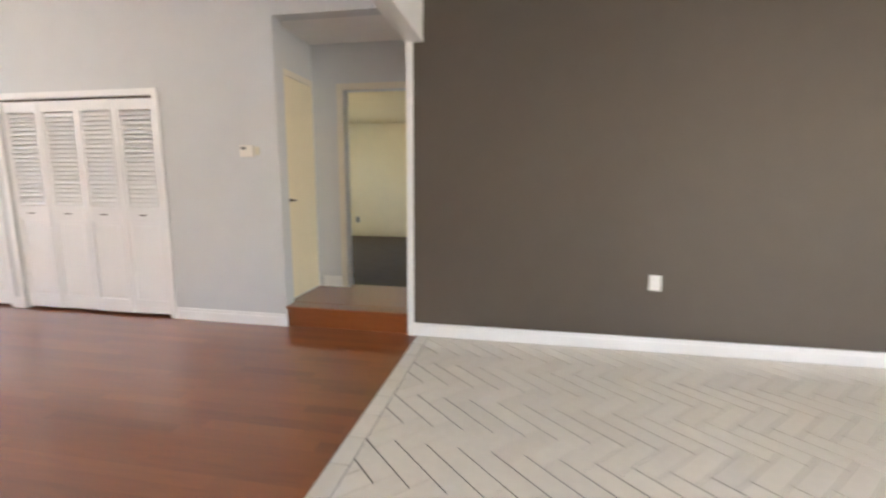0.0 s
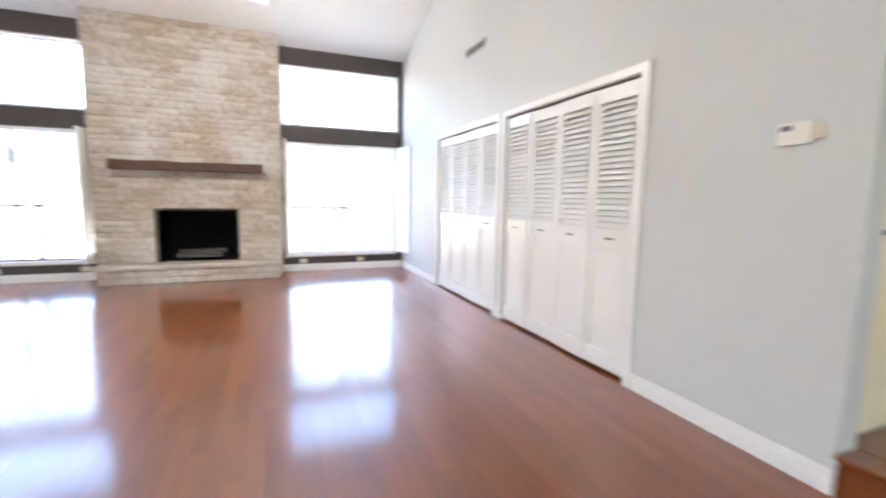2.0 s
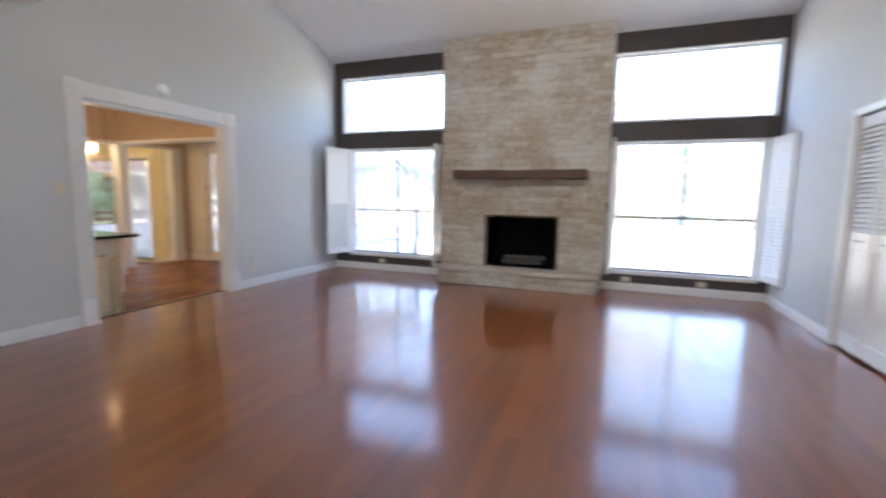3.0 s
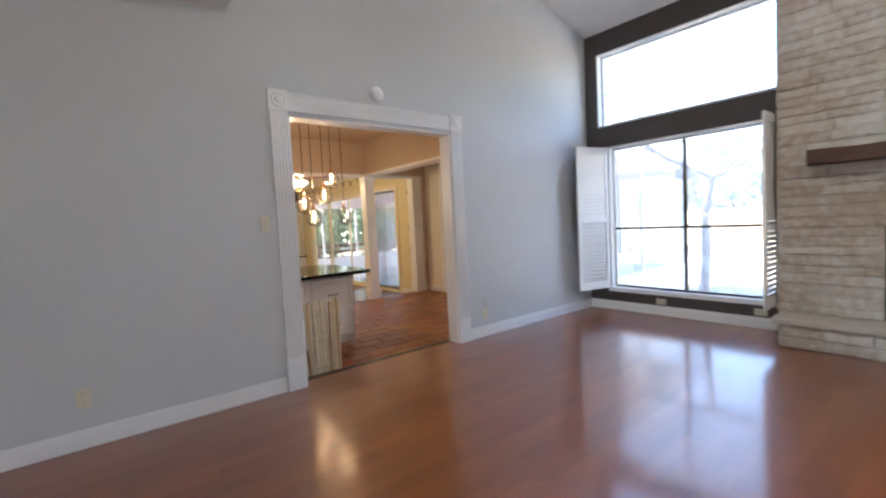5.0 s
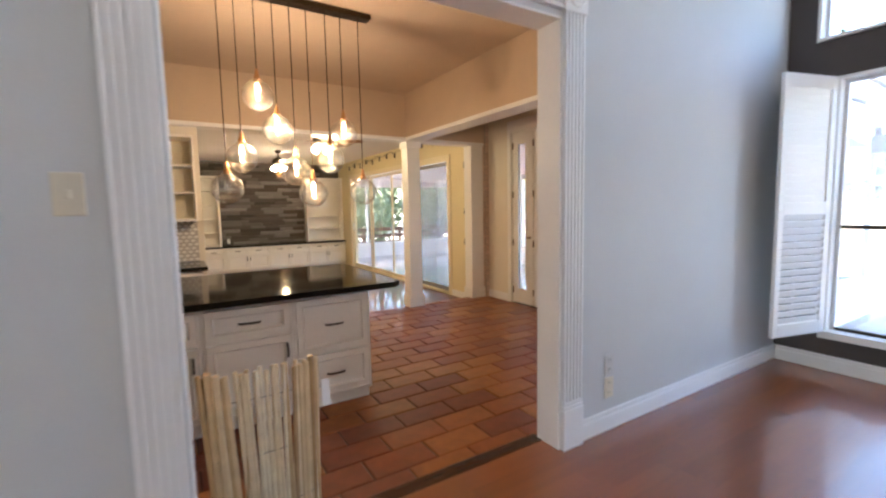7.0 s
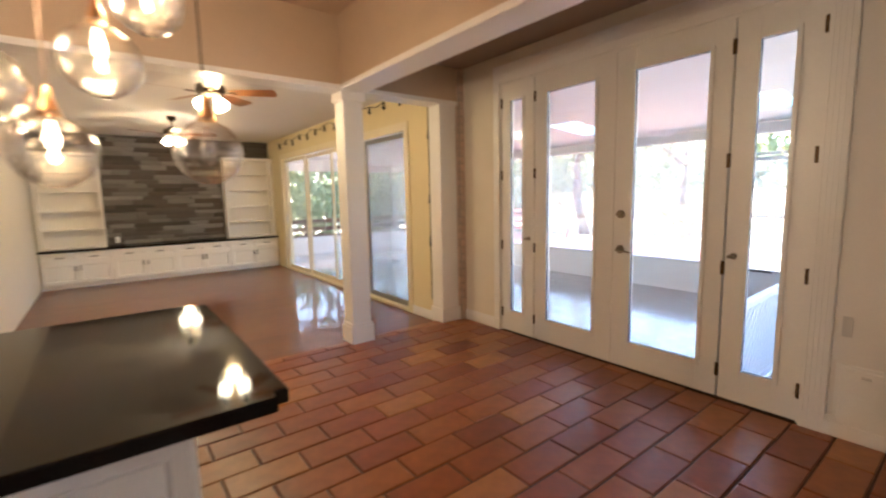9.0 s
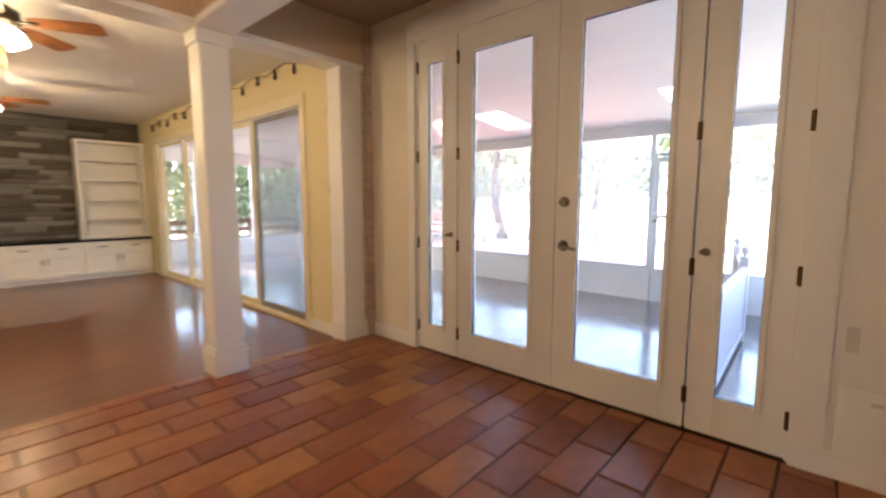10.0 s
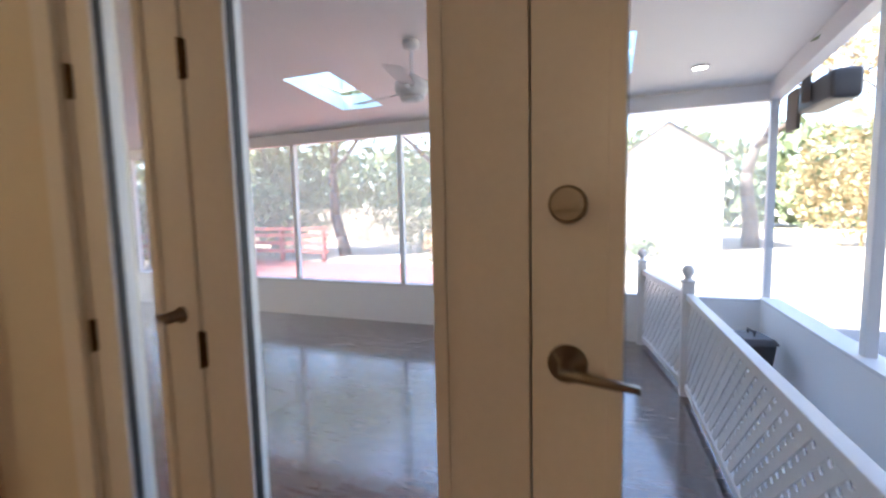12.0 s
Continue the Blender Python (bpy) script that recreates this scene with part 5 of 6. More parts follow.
fan("ceiling_fan", pose(-7.51, -8.55, 2.22, 0, 0, -12), 5, M_BLADE, M_BRONZE, 0.60, True, "dark bronze ceiling fan with wooden blades and lit shades", 0.26)
fan("ceiling_fan", pose(-7.54, -11.75, 2.22, 0, 0, 0), 5, M_BLADE, M_BRONZE, 0.60, True, "dark bronze ceiling fan with wooden blades and lit shades", 0.26)

# sliding doors
sdw = (SL[1] - SL[0] - 0.06) / 4
for k in range(4):
    d = empty("sliding_door", pose(XK - 0.06 - 0.03 * (k % 2), SL[0] + 0.03 + k * sdw, ZF + 0.03), "grey framed sliding glass patio door panel" if k == 3 else "white framed sliding glass patio door panel", "door", "sliding doors")
    h = 2.05 - ZF - 0.06
    mt = M_DKALU if k == 3 else M_CREAMT
    f = 0.05
    for nm, q in (("stile", (0, f, 0, h)), ("stile", (sdw - f, sdw, 0, h)), ("rail", (f, sdw - f, 0, 0.07)), ("rail", (f, sdw - f, h - 0.06, h))):
        block(nm, (-0.014, 0.014, *q), mt, d, 0.003)
    block("pane", (-0.003, 0.003, f, sdw - f, 0.07, h - 0.06), M_GLASS, d).visible_shadow = False
    if k == 3:
        block("insect_screen", (-0.012, -0.011, f, sdw - f, 0.07, h - 0.06), M_DSCREEN, d, label="dark woven insect screen")
    block("pull", (0.014, 0.035, sdw - 0.035 if k % 2 else 0.015, sdw - 0.015 if k % 2 else 0.035, 0.95, 1.15), M_ALU, d, 0.003)
for d in ((SL[0] - 0.07, SL[0] + 0.03, ZF, 2.05), (SL[1] - 0.03, SL[1] + 0.07, ZF, 2.05), (SL[0] - 0.07, SL[1] + 0.07, 2.02, 2.13)):
    run("slider_casing", (XK - 0.002, XK + 0.018, *d), "cream sliding door casing", M_CREAMT)
run("slider_track", (XK - 0.14, XK + 0.012, SL[0] + 0.03, SL[1] - 0.03, ZF, ZF + 0.03), "pale sliding door track", M_CREAMT)
baseboard(XK, XK + 0.016, SL[1] + 0.07, -7.64, ZF)
# string lights
sl = empty("string_lights", pose(XK, -8.0, 2.35), "black cord of small bulbs strung above the sliding doors", "string lights")
pts = [Vector((0.03, -5.6 + 0.2 * k, 0.03 * math.cos(k * 2 * math.pi / 3.4) + 0.0 + 0.004 * k)) for k in range(29)]
pts += [Vector((0.03, 0.0, 0.1 - 0.25 * k)) for k in range(11)]
bm = bmesh.new()
for p, q in zip(pts, pts[1:]):
    rod(bm, p, q, 0.005, 6)
part("cord", bm, M_CORD, sl)
for k in list(range(1, 29, 2)) + [31, 34, 36]:
    p = pts[k]
    bm = bmesh.new()
    dz = Matrix.Translation(p)
    lathe(bm, [(0.0, 0.005), (0.013, 0.0), (0.015, -0.04), (0.012, -0.045), (0.02, -0.07), (0.016, -0.095), (0.0, -0.105)], 12, dz)
    part("bulb", bm, M_CORD, sl, smooth=True)

# ---- porch things ----
for (a, b_, c_, d_) in SKY:
    sk = structure(empty("skylight", pose((a + b_) / 2, (c_ + d_) / 2, porch_z((a + b_) / 2))), "bright rectangular skylight in the porch ceiling", "skylight")
    w, l = (b_ - a) / 2, (d_ - c_) / 2
    b = bmesh.new()
    for q in ((-w - 0.03, w + 0.03, -l - 0.03, -l), (-w - 0.03, w + 0.03, l, l + 0.03), (-w - 0.03, -w, -l, l), (w, w + 0.03, -l, l)):
        bx(b, *q, 0.17, 0.40)
    part("curb", b, M_PCEIL, sk)
    block("crossbar", (-0.012, 0.012, -l, l, 0.30, 0.33), M_ALU, sk)
    block("pane", (-w, w, -l, l, 0.34, 0.346), M_SKYL, sk)
fan("ceiling_fan", pose(-12.05, -6.95, porch_z(-12.05) - 0.36, 0, 0, -7), 3, M_LATT, M_LATT, 0.62, False, "white three-blade ceiling fan on the porch", 0.36)
cn = empty("recessed_light", pose(-13.3, -4.85, porch_z(-13.3) - 0.003), "small round recessed ceiling light, lit", "ceiling light")
bm = bmesh.new()
lathe(bm, [(0.07, 0.0), (0.07, -0.006), (0.055, -0.008), (0.055, 0.0)], 24)
part("ring", bm, M_ALU, cn)
bm = bmesh.new()
lathe(bm, [(0.054, -0.002), (0.0, -0.003)], 24)
part("lens", bm, M_LAMPW, cn)
# screen door
sd = empty("screen_door", pose(XP - 0.04, -6.29, ZP), "white aluminium porch screen door with a kick panel", "door")
w, h = 0.73, 2.05
for nm, q in (("stile", (0, 0.06, 0, h)), ("stile", (w - 0.06, w, 0, h)), ("rail", (0.06, w - 0.06, h - 0.06, h)), ("rail", (0.06, w - 0.06, 1.20, 1.235)), ("rail", (0.06, w - 0.06, 0.42, 0.47)), ("kick_panel", (0.06, w - 0.06, 0.02, 0.42))):
    block(nm, (-0.016, 0.016, *q), M_ALU, sd, 0.003)
block("closer", (0.016, 0.04, 0.25, 0.55, 0.43, 0.455), M_DKGREY, sd, 0.004)
block("latch", (0.016, 0.05, 0.02, 0.045, 1.14, 1.18), M_DKGREY, sd, 0.003)
structure(block("porch_door_sill", (XP - 0.12, XP - 0.002, -6.288, -5.562, ZP, ZP + 0.019), M_ALU), "white sill under the porch screen door", "sill")
structure(block("porch_transom", (XP - 0.075, XP - 0.005, -6.29, -5.56, 1.66, 1.70), M_ALU), "white transom bar over the screen door", "trim")
structure(block("porch_kick_wall", (XP - 0.09, XP, -5.5, -4.18, 0.07, 0.095), M_ALU), "white porch sill", "sill")


# lattice railing
def lattice(p, q, z0, z1):
    p, q = Vector(p), Vector(q)
    d = q - p
    L = d.length
    r = empty("lattice_railing", Matrix.Translation(p) @ Matrix.Rotation(math.atan2(d.y, d.x), 4, "Z"), "white vinyl lattice railing panel on the porch", "railing", "lattice railing")
    block("top_rail", (0, L, -0.028, 0.028, z1 - 0.05, z1), M_LATT, r, 0.006)
    block("bottom_rail", (0, L, -0.02, 0.02, z0, z0 + 0.05), M_LATT, r, 0.004)
    b = bmesh.new()
    hh = z1 - z0 - 0.10
    n = int((L + hh) / 0.105)
    for s, y in ((1, -0.006), (-1, 0.006)):
        for k in range(n):
            u = -hh + 0.105 * k if s > 0 else 0.105 * k
            a0, a1 = (u, 0), (u + s * hh, hh)
            t0 = max(0, -a0[0] / hh) if s > 0 else max(0, (a0[0] - L) / hh)
            t1 = min(1, (L - a0[0]) / hh) if s > 0 else min(1, a0[0] / hh)
            if t1 - t0 < 0.08:
                continue
            pa = Vector((u + s * hh * t0, y, z0 + 0.05 + hh * t0))
            pb = Vector((u + s * hh * t1, y, z0 + 0.05 + hh * t1))
            m = Matrix.Translation((pa + pb) / 2) @ Matrix.Rotation(-s * math.pi / 4, 4, "Y") @ Matrix.Diagonal(((pb - pa).length, 0.006, 0.046, 1))
            bmesh.ops.create_cube(b, size=1, matrix=m)
    o = part("lattice_slats", b, M_LATT, r)
    return r


lattice((-10.05, -4.92, ZP), (-12.54, -4.99, ZP), 0.05, 0.78)
lattice((-12.60, -5.0, ZP), (-13.80, -5.22, ZP), 0.05, 0.78)
for x, y in ((-12.57, -5.0), (-13.80, -5.24), (-10.03, -4.92)):
    rp = empty("railing_post", pose(x, y, ZP), "white vinyl railing post with a ball cap", "post", "lattice railing")
    block("shaft", (-0.04, 0.04, -0.04, 0.04, 0, 0.86), M_LATT, rp, 0.004)
    bm = bmesh.new()
    lathe(bm, [(0.05, 0.86), (0.05, 0.875), (0.03, 0.885), (0.022, 0.90), (0.04, 0.93), (0.042, 0.955), (0.025, 0.985), (0.0, 0.99)], 18)
    part("cap", bm, M_LATT, rp, smooth=True)
# clutter behind the railing
pot = empty("small_grill", pose(-13.15, -4.45, ZP, 0, 0, 12), "small dark metal box grill with a lid on short legs", "grill")
bm = bmesh.new()
bx(bm, -0.15, 0.15, -0.12, 0.12, 0.10, 0.30)
for w in bm.verts:
    if w.co.z < 0.2:
        w.co.x, w.co.y = w.co.x * 0.86, w.co.y * 0.86
soften(bm, 0.012)
part("body", bm, M_DKGREY, pot)
bm = bmesh.new()
bx(bm, -0.17, 0.17, -0.14, 0.14, 0.302, 0.35)
for w in bm.verts:
    if w.co.z > 0.33:
        w.co.x, w.co.y = w.co.x * 0.8, w.co.y * 0.8
soften(bm, 0.012)
lid = part("lid", bm, M_DKGREY, pot, "dark sloping lid")
bm = bmesh.new()
rod(bm, (-0.05, 0, 0.35), (-0.05, 0, 0.385), 0.006), rod(bm, (0.05, 0, 0.35), (0.05, 0, 0.385), 0.006), rod(bm, (-0.06, 0, 0.385), (0.06, 0, 0.385), 0.009)
part("handle", bm, M_DKGREY, lid, "bar handle")
for x in (-0.12, 0.12):
    for y in (-0.09, 0.09):
        bm = bmesh.new()
        rod(bm, (x, y, 0), (x * 0.92, y * 0.92, 0.12), 0.009, 8)
        part("leg", bm, M_DKGREY, pot)
bm = bmesh.new()
lathe(bm, [(0.0, 0.0), (0.13, 0.0), (0.15, 0.03), (0.15, 0.05), (0.0, 0.04)], 22, Matrix.Translation((-13.45, -4.75, ZP)))
tagged(part("saucer", bm, M_DKGREY, smooth=True), "shallow dark plant saucer on the porch floor", "saucer")
bm = bmesh.new()
bx(bm, -12.6, -12.15, -4.52, -4.26, ZP, ZP + 0.025)
soften(bm, 0.006)
tagged(part("paving_slab", bm, M_LATT), "white flat board lying by the porch wall", "board")
# hanging basket beyond the screen, simplified to a rounded dark box
ht = empty("porch_heater", pose(-13.58, -3.94, 1.90), "hanging basket outside the porch screen, built as a dark grey box", "heater")
bm = bmesh.new()
bx(bm, -0.27, 0.40, -0.06, 0.14, -0.11, 0.12)
soften(bm, 0.05, 3)
part("case", bm, M_DKGREY, ht)
block("bracket", (-0.03, 0.03, -0.11, -0.06, -0.05, 0.3), M_BARK, ht, 0.003)
block("back_board", (-0.56, -0.29, -0.05, -0.02, -0.22, 0.14), M_BARK, ht, 0.004)

# ---- yard ----
random.seed(11)


def tree(name, x, y, h, r, lean, crown, leafmat, n_leaf, label, leaf=0.10, spread=0.75, depth=3):
    t = empty(name, pose(x, y, -0.62), label, "tree", "yard trees")
    b = bmesh.new()
    tips = []

    def limb(p, d, ln, rad, depth):
        steps = 4
        for s in range(steps):
            q = p + d * (ln / steps) + Vector((random.uniform(-1, 1), random.uniform(-1, 1), random.uniform(-0.3, 0.6))) * ln * 0.05
            rod(b, p, q + (q - p) * 0.06, rad, 8, rad * 0.86)
            p, rad = q, rad * 0.87
            d = (d + Vector((random.uniform(-0.16, 0.16), random.uniform(-0.16, 0.16), 0.05))).normalized()
        if depth == 0:
            tips.append(p)
            return
        for k in range(3):
            a = random.uniform(0, 2 * math.pi)
            nd = (d * 0.75 + Vector((math.cos(a), math.sin(a), 0.25)) * spread).normalized()
            limb(p, nd, ln * 0.68, rad * 0.72, depth - 1)
        tips.append(p)

    limb(Vector((0, 0, 0)), Vector((lean[0], lean[1], 1)).normalized(), h * 0.42, r, depth)
    part("trunk", b, M_BARK, t, "", True)
    b = bmesh.new()
    if n_leaf:
        for k in range(n_leaf):
            c = random.choice(tips) + Vector((random.gauss(0, 1), random.gauss(0, 1), random.gauss(0, 0.7))) * crown
            s = leaf * random.uniform(0.6, 1.5)
            e = Euler((random.uniform(0, 6), random.uniform(0, 6), random.uniform(0, 6))).to_matrix()
            q = [b.verts.new(c + e @ Vector(u) * s) for u in ((-1, 0, 0), (0, -0.45, 0.1), (1, 0, 0), (0, 0.45, 0.1))]
            b.faces.new(q)
        part("crown", b, leafmat, t)
    return t


def shrub(x, y, z, rx, ry, rz, n, mat, label, leaf=0.09):
    b = bmesh.new()
    for k in range(n):
        d = Vector((random.gauss(0, 1), random.gauss(0, 1), random.gauss(0, 1))).normalized() * random.random() ** 0.4
        f = 1 + 0.35 * noise.noise(d * 2.3 + Vector((x, y, 0)))
        c = Vector((d.x * rx * f, d.y * ry * f, rz + d.z * rz * f))
        s = leaf * random.uniform(0.6, 1.5)
        e = Euler((random.uniform(0, 6), random.uniform(0, 6), random.uniform(0, 6))).to_matrix()
        b.faces.new([b.verts.new(c + e @ Vector(u) * s) for u in ((-1, 0, 0), (0, -0.5, 0.1), (1, 0, 0), (0, 0.5, 0.1))])
    rod(b, (0, 0, 0), (0, 0, rz), 0.05, 7)
    o = part("shrub", b, mat)
    o.location = (x, y, z)
    return tagged(o, label, "shrub", "yard shrubs")


tree("tree", -27.8, -0.85, 8.2, 0.30, (0.0, -0.04), 0.55, M_DRYLEAF, 900, "spreading bare oak tree with sparse dry leaves", 0.10, 1.5, 4)
tree("tree", -23.5, 3.4, 6.5, 0.17, (0.0, -0.2), 0.6, M_DRYLEAF, 1400, "bare leaning tree with a few dry leaves", 0.09, 1.3, 4)
tree("tree", -11.49, -2.80, 5.2, 0.085, (0.0, 0.0), 0.3, M_LEAF, 60, "slim bare crape myrtle beside the patio", 0.04, 3.0, 1)
tree("tree", -23.0, -15.0, 7.0, 0.24, (0.1, 0.0), 0.8, M_LEAF, 2600, "leafy green tree behind the deck", 0.13)
tree("tree", -25.0, -20.0, 8.0, 0.26, (0.0, 0.1), 0.9, M_LEAF, 2600, "leafy green tree behind the deck", 0.14)
tree("tree", -21.5, -10.5, 6.0, 0.2, (-0.1, 0.1), 0.7, M_LEAF, 900, "thin green tree behind the deck", 0.10)
tree("tree", -19.5, -25.0, 8.0, 0.24, (0.0, 0.0), 0.9, M_LEAF, 2600, "leafy green tree behind the deck", 0.14)
for x, y, h_ in ((-18.5, -24.0, 7.5), (-14.8, -23.2, 7.0), (-11.4, -23.6, 7.0), (-8.2, -22.8, 6.5), (-21.5, -21.5, 7.5)):
    tree("tree", x, y, h_, 0.2, (0.06, 0.04), 0.75, M_LEAF, 4200, "dense leafy green tree behind the deck railing", 0.17)
for x, y, rx, ry, rz, n, m_, lb in ((-24.5, -12.5, 1.0, 2.4, 2.1, 4600, M_LEAF, "dense green shrub by the fence"), (-23.5, -17.5, 1.2, 2.8, 2.4, 5200, M_LEAF, "dense green shrub by the fence"),
                                    (-20.6, -10.0, 0.5, 0.6, 0.7, 700, M_DRYLEAF, "dry yellow ornamental grass clump"), (-28.5, 2.6, 1.4, 2.4, 2.3, 5200, M_DRYLEAF, "dry tan shrub at the edge of the yard"),
                                    (-24.0, 8.0, 1.6, 3.0, 2.2, 5600, M_DRYLEAF, "dry tan shrub at the edge of the yard"), (-24.5, -4.6, 0.4, 0.5, 0.3, 300, M_LEAF, "low green plant by the neighbouring house")):
    shrub(x, y, -0.62, rx, ry, rz, n, m_, lb, 0.07)
# far woods round the yard
b = bmesh.new()
for k in range(15000):
    a = radians(random.uniform(110, 292))
    far = random.uniform(30, 37)
    cx, cy = -12 + far * math.cos(a), -6 + far * math.sin(a)
    top = 6.5 + 3.0 * noise.noise(Vector((a * 5, 0, 2))) + 1.5 * noise.noise(Vector((a * 17, 3, 1)))
    c = Vector((cx, cy, top * random.random() ** 0.8))
    sz = random.uniform(0.25, 0.6)
    e = Euler((random.uniform(0, 6), random.uniform(0, 6), random.uniform(0, 6))).to_matrix()
    b.faces.new([b.verts.new(c + e @ Vector(u) * sz) for u in ((-1, 0, 0), (0, -0.6, 0.1), (1, 0, 0), (0, 0.6, 0.1))])
woods = part("far_woods", b, M_LEAF)
woods.location.z = -0.62
tagged(woods, "dense green woods far behind the yard", "woods", "", "stuff")
# neighbouring gabled house
nh = empty("neighbour_house", pose(-26.5, -3.75, -0.62), "pale gabled house beyond the yard in full sun", "house")
bm = bmesh.new()
bx(bm, -4.5, 0, -1.75, 1.75, 0, 3.25)
v = [bm.verts.new(p) for p in ((0, -1.75, 3.25), (0, 1.75, 3.25), (0, 0, 4.5), (-4.5, -1.75, 3.25), (-4.5, 1.75, 3.25), (-4.5, 0, 4.5))]
for q in ((0, 1, 2), (3, 5, 4), (0, 2, 5, 3), (1, 4, 5, 2)):
    bm.faces.new([v[i] for i in q])
part("wall", bm, M_HOUSE, nh)
for s in (-1, 1):
    bm = bmesh.new()
    v = [bm.verts.new(p) for p in ((0.3, s * 2.0, 3.1), (-4.8, s * 2.0, 3.1), (-4.8, 0, 4.53), (0.3, 0, 4.53))]
    bm.faces.new(v)
    bmesh.ops.solidify(bm, geom=bm.faces, thickness=0.1)
    part("roof", bm, M_ROOF, nh)
for x, y, n in ((-18.8, -20.4, 2000), (-16.2, -21.2, 2000), (-13.4, -21.4, 2000), (-22.0, -17.6, 1600)):
    shrub(x, y, -0.62, 1.3, 1.6, 1.45, n, M_LEAF, "tall leafy green shrub behind the deck railing")
# deck with railing
dk = empty("deck", pose(-17.0, -11.0, -0.62), "weathered red wooden deck beyond the porch", "deck")
for k in range(34):
    block("board", (-3.0 + 0.176 * k, -3.0 + 0.176 * k + 0.168, -6.0, 3.6, 0.10, 0.135), M_DECK, dk)
block("joist", (-3.0, 2.95, -6.0, 3.6, 0.0, 0.10), M_FENCE, dk)
rl = empty("deck_railing", pose(-20.0, -15.2, -0.485), "red stained wooden deck railing with horizontal rails", "railing")
for k in range(4):
    block("post", (-0.05, 0.05, -3.4 + 1.6 * k, -3.3 + 1.6 * k, 0, 0.95), M_RED, rl, 0.005)
for z in (0.25, 0.5, 0.75, 0.95):
    block("rail", (-0.03, 0.03, -3.5, 1.6, z, z + 0.11), M_RED, rl, 0.004)
rl2 = empty("deck_railing", pose(-15.0, -18.4, -0.485), "dark stained wooden deck railing with horizontal rails", "railing")
for k in range(6):
    block("post", (-3.4 + 1.6 * k, -3.3 + 1.6 * k, -0.05, 0.05, 0, 0.98), M_NOSING, rl2, 0.005)
for z in (0.30, 0.56, 0.82):
    block("rail", (-3.5, 4.8, -0.03, 0.03, z, z + 0.13), M_NOSING, rl2, 0.004)
# fences
fn = empty("yard_fence", pose(-29.5, -10, -0.62), "weathered board fence at the back of the yard", "fence")
for k in range(104):
    block("board", (-0.012, 0.012, -17 + 0.21 * k, -17 + 0.21 * k + 0.2, 0, 1.8 + 0.03 * random.random()), M_FENCE, fn)
fn2 = empty("yard_fence", pose(-20, 13.0, -0.62), "weathered board fence at the side of the yard", "fence")
for k in range(100):
    block("board", (-9 + 0.21 * k, -9 + 0.21 * k + 0.2, -0.012, 0.012, 0, 1.8 + 0.03 * random.random()), M_FENCE, fn2)

# ---- lamps ----
lamp("pendant_glow_a", "POINT", pose(-6.2, -5.45, 1.75), 2.9, (1.0, 0.70, 0.42), 0.02)
lamp("pendant_glow_b", "POINT", pose(-6.65, -5.45, 1.75), 2.9, (1.0, 0.70, 0.42), 0.02)
lamp("fan_glow_a", "POINT", pose(-7.51, -8.55, 1.98), 3.1, (1.0, 0.67, 0.29), 0.06)
lamp("fan_glow_b", "POINT", pose(-7.54, -11.75, 1.98), 3.1, (1.0, 0.67, 0.29), 0.06)
settle(before)
lamp("bar_light_glow", "POINT", pose(-6.45, 0.32, 2.92), 1.8, (1.0, 0.92, 0.80), 0.2)
lamp("entry_window_sky", "AREA", look((XE + 0.02, -1.7, 1.3), (0, -1.7, 1.3)), 3.3, (1.0, 0.98, 0.96), 2.1, 1.5)
lamp("bedroom_window_sky", "AREA", look((-5.05, 6.4, 1.55), (0, 6.4, 1.35)), 0.55, (1.0, 0.90, 0.72), 1.9, 1.0)

# ---- pieces: stones, bricks, tiles ----
random.seed(3)


def stone_mesh(name, material, chip=0.18):
    """A rough unit block, front towards +x."""
    b = bmesh.new()
    bx(b, -0.5, 0.5, -0.5, 0.5, -0.5, 0.5)
    bmesh.ops.bevel(b, geom=[e for e in b.edges if all(w.co.x > 0.4 for w in e.verts)], offset=chip, segments=1, affect="EDGES")
    for w in b.verts:
        w.co += Vector((0, random.uniform(-1, 1), random.uniform(-1, 1))) * 0.05
    me = bpy.data.meshes.new(name)
    bmesh.ops.recalc_face_normals(b, faces=b.faces)
    b.to_mesh(me)
    b.free()
    me.materials.append(material)
    return me


def piece(name, me, parent, loc, rot=(0, 0, 0), scale=(1, 1, 1)):
    o = new(name, me)
    o.parent = parent
    o.location, o.rotation_euler, o.scale = loc, rot, scale
    return o


stones = [stone_mesh("stone", M_STONE) for _ in range(6)]


def courses(u0, u1, z0, z1, row, lens, skip=()):
    """Cuts a wall field into rows of uneven lengths, leaving skip open."""
    z = z0
    while z < z1 - 0.02:
        h = min(row * random.uniform(0.8, 1.2), z1 - z)
        u = u0
        while u < u1 - 0.01:
            ln = random.uniform(*lens)
            if u1 - (u + ln) < lens[0] * 0.6:
                ln = u1 - u
            a, b2 = u, u + ln
            u = b2
            cuts = [(a, b2)]
            for s0, s1, t0, t1 in skip:
                if z + h > t0 + 0.02 and z < t1 - 0.02:
                    nxt = []
                    for p, q in cuts:
                        if q <= s0 or p >= s1:
                            nxt.append((p, q))
                        else:
                            if p < s0 - 0.03:
                                nxt.append((p, s0))
                            if q > s1 + 0.03:
                                nxt.append((s1, q))
                    cuts = nxt
            for p, q in cuts:
                yield p, q, z, z + h
        z += h


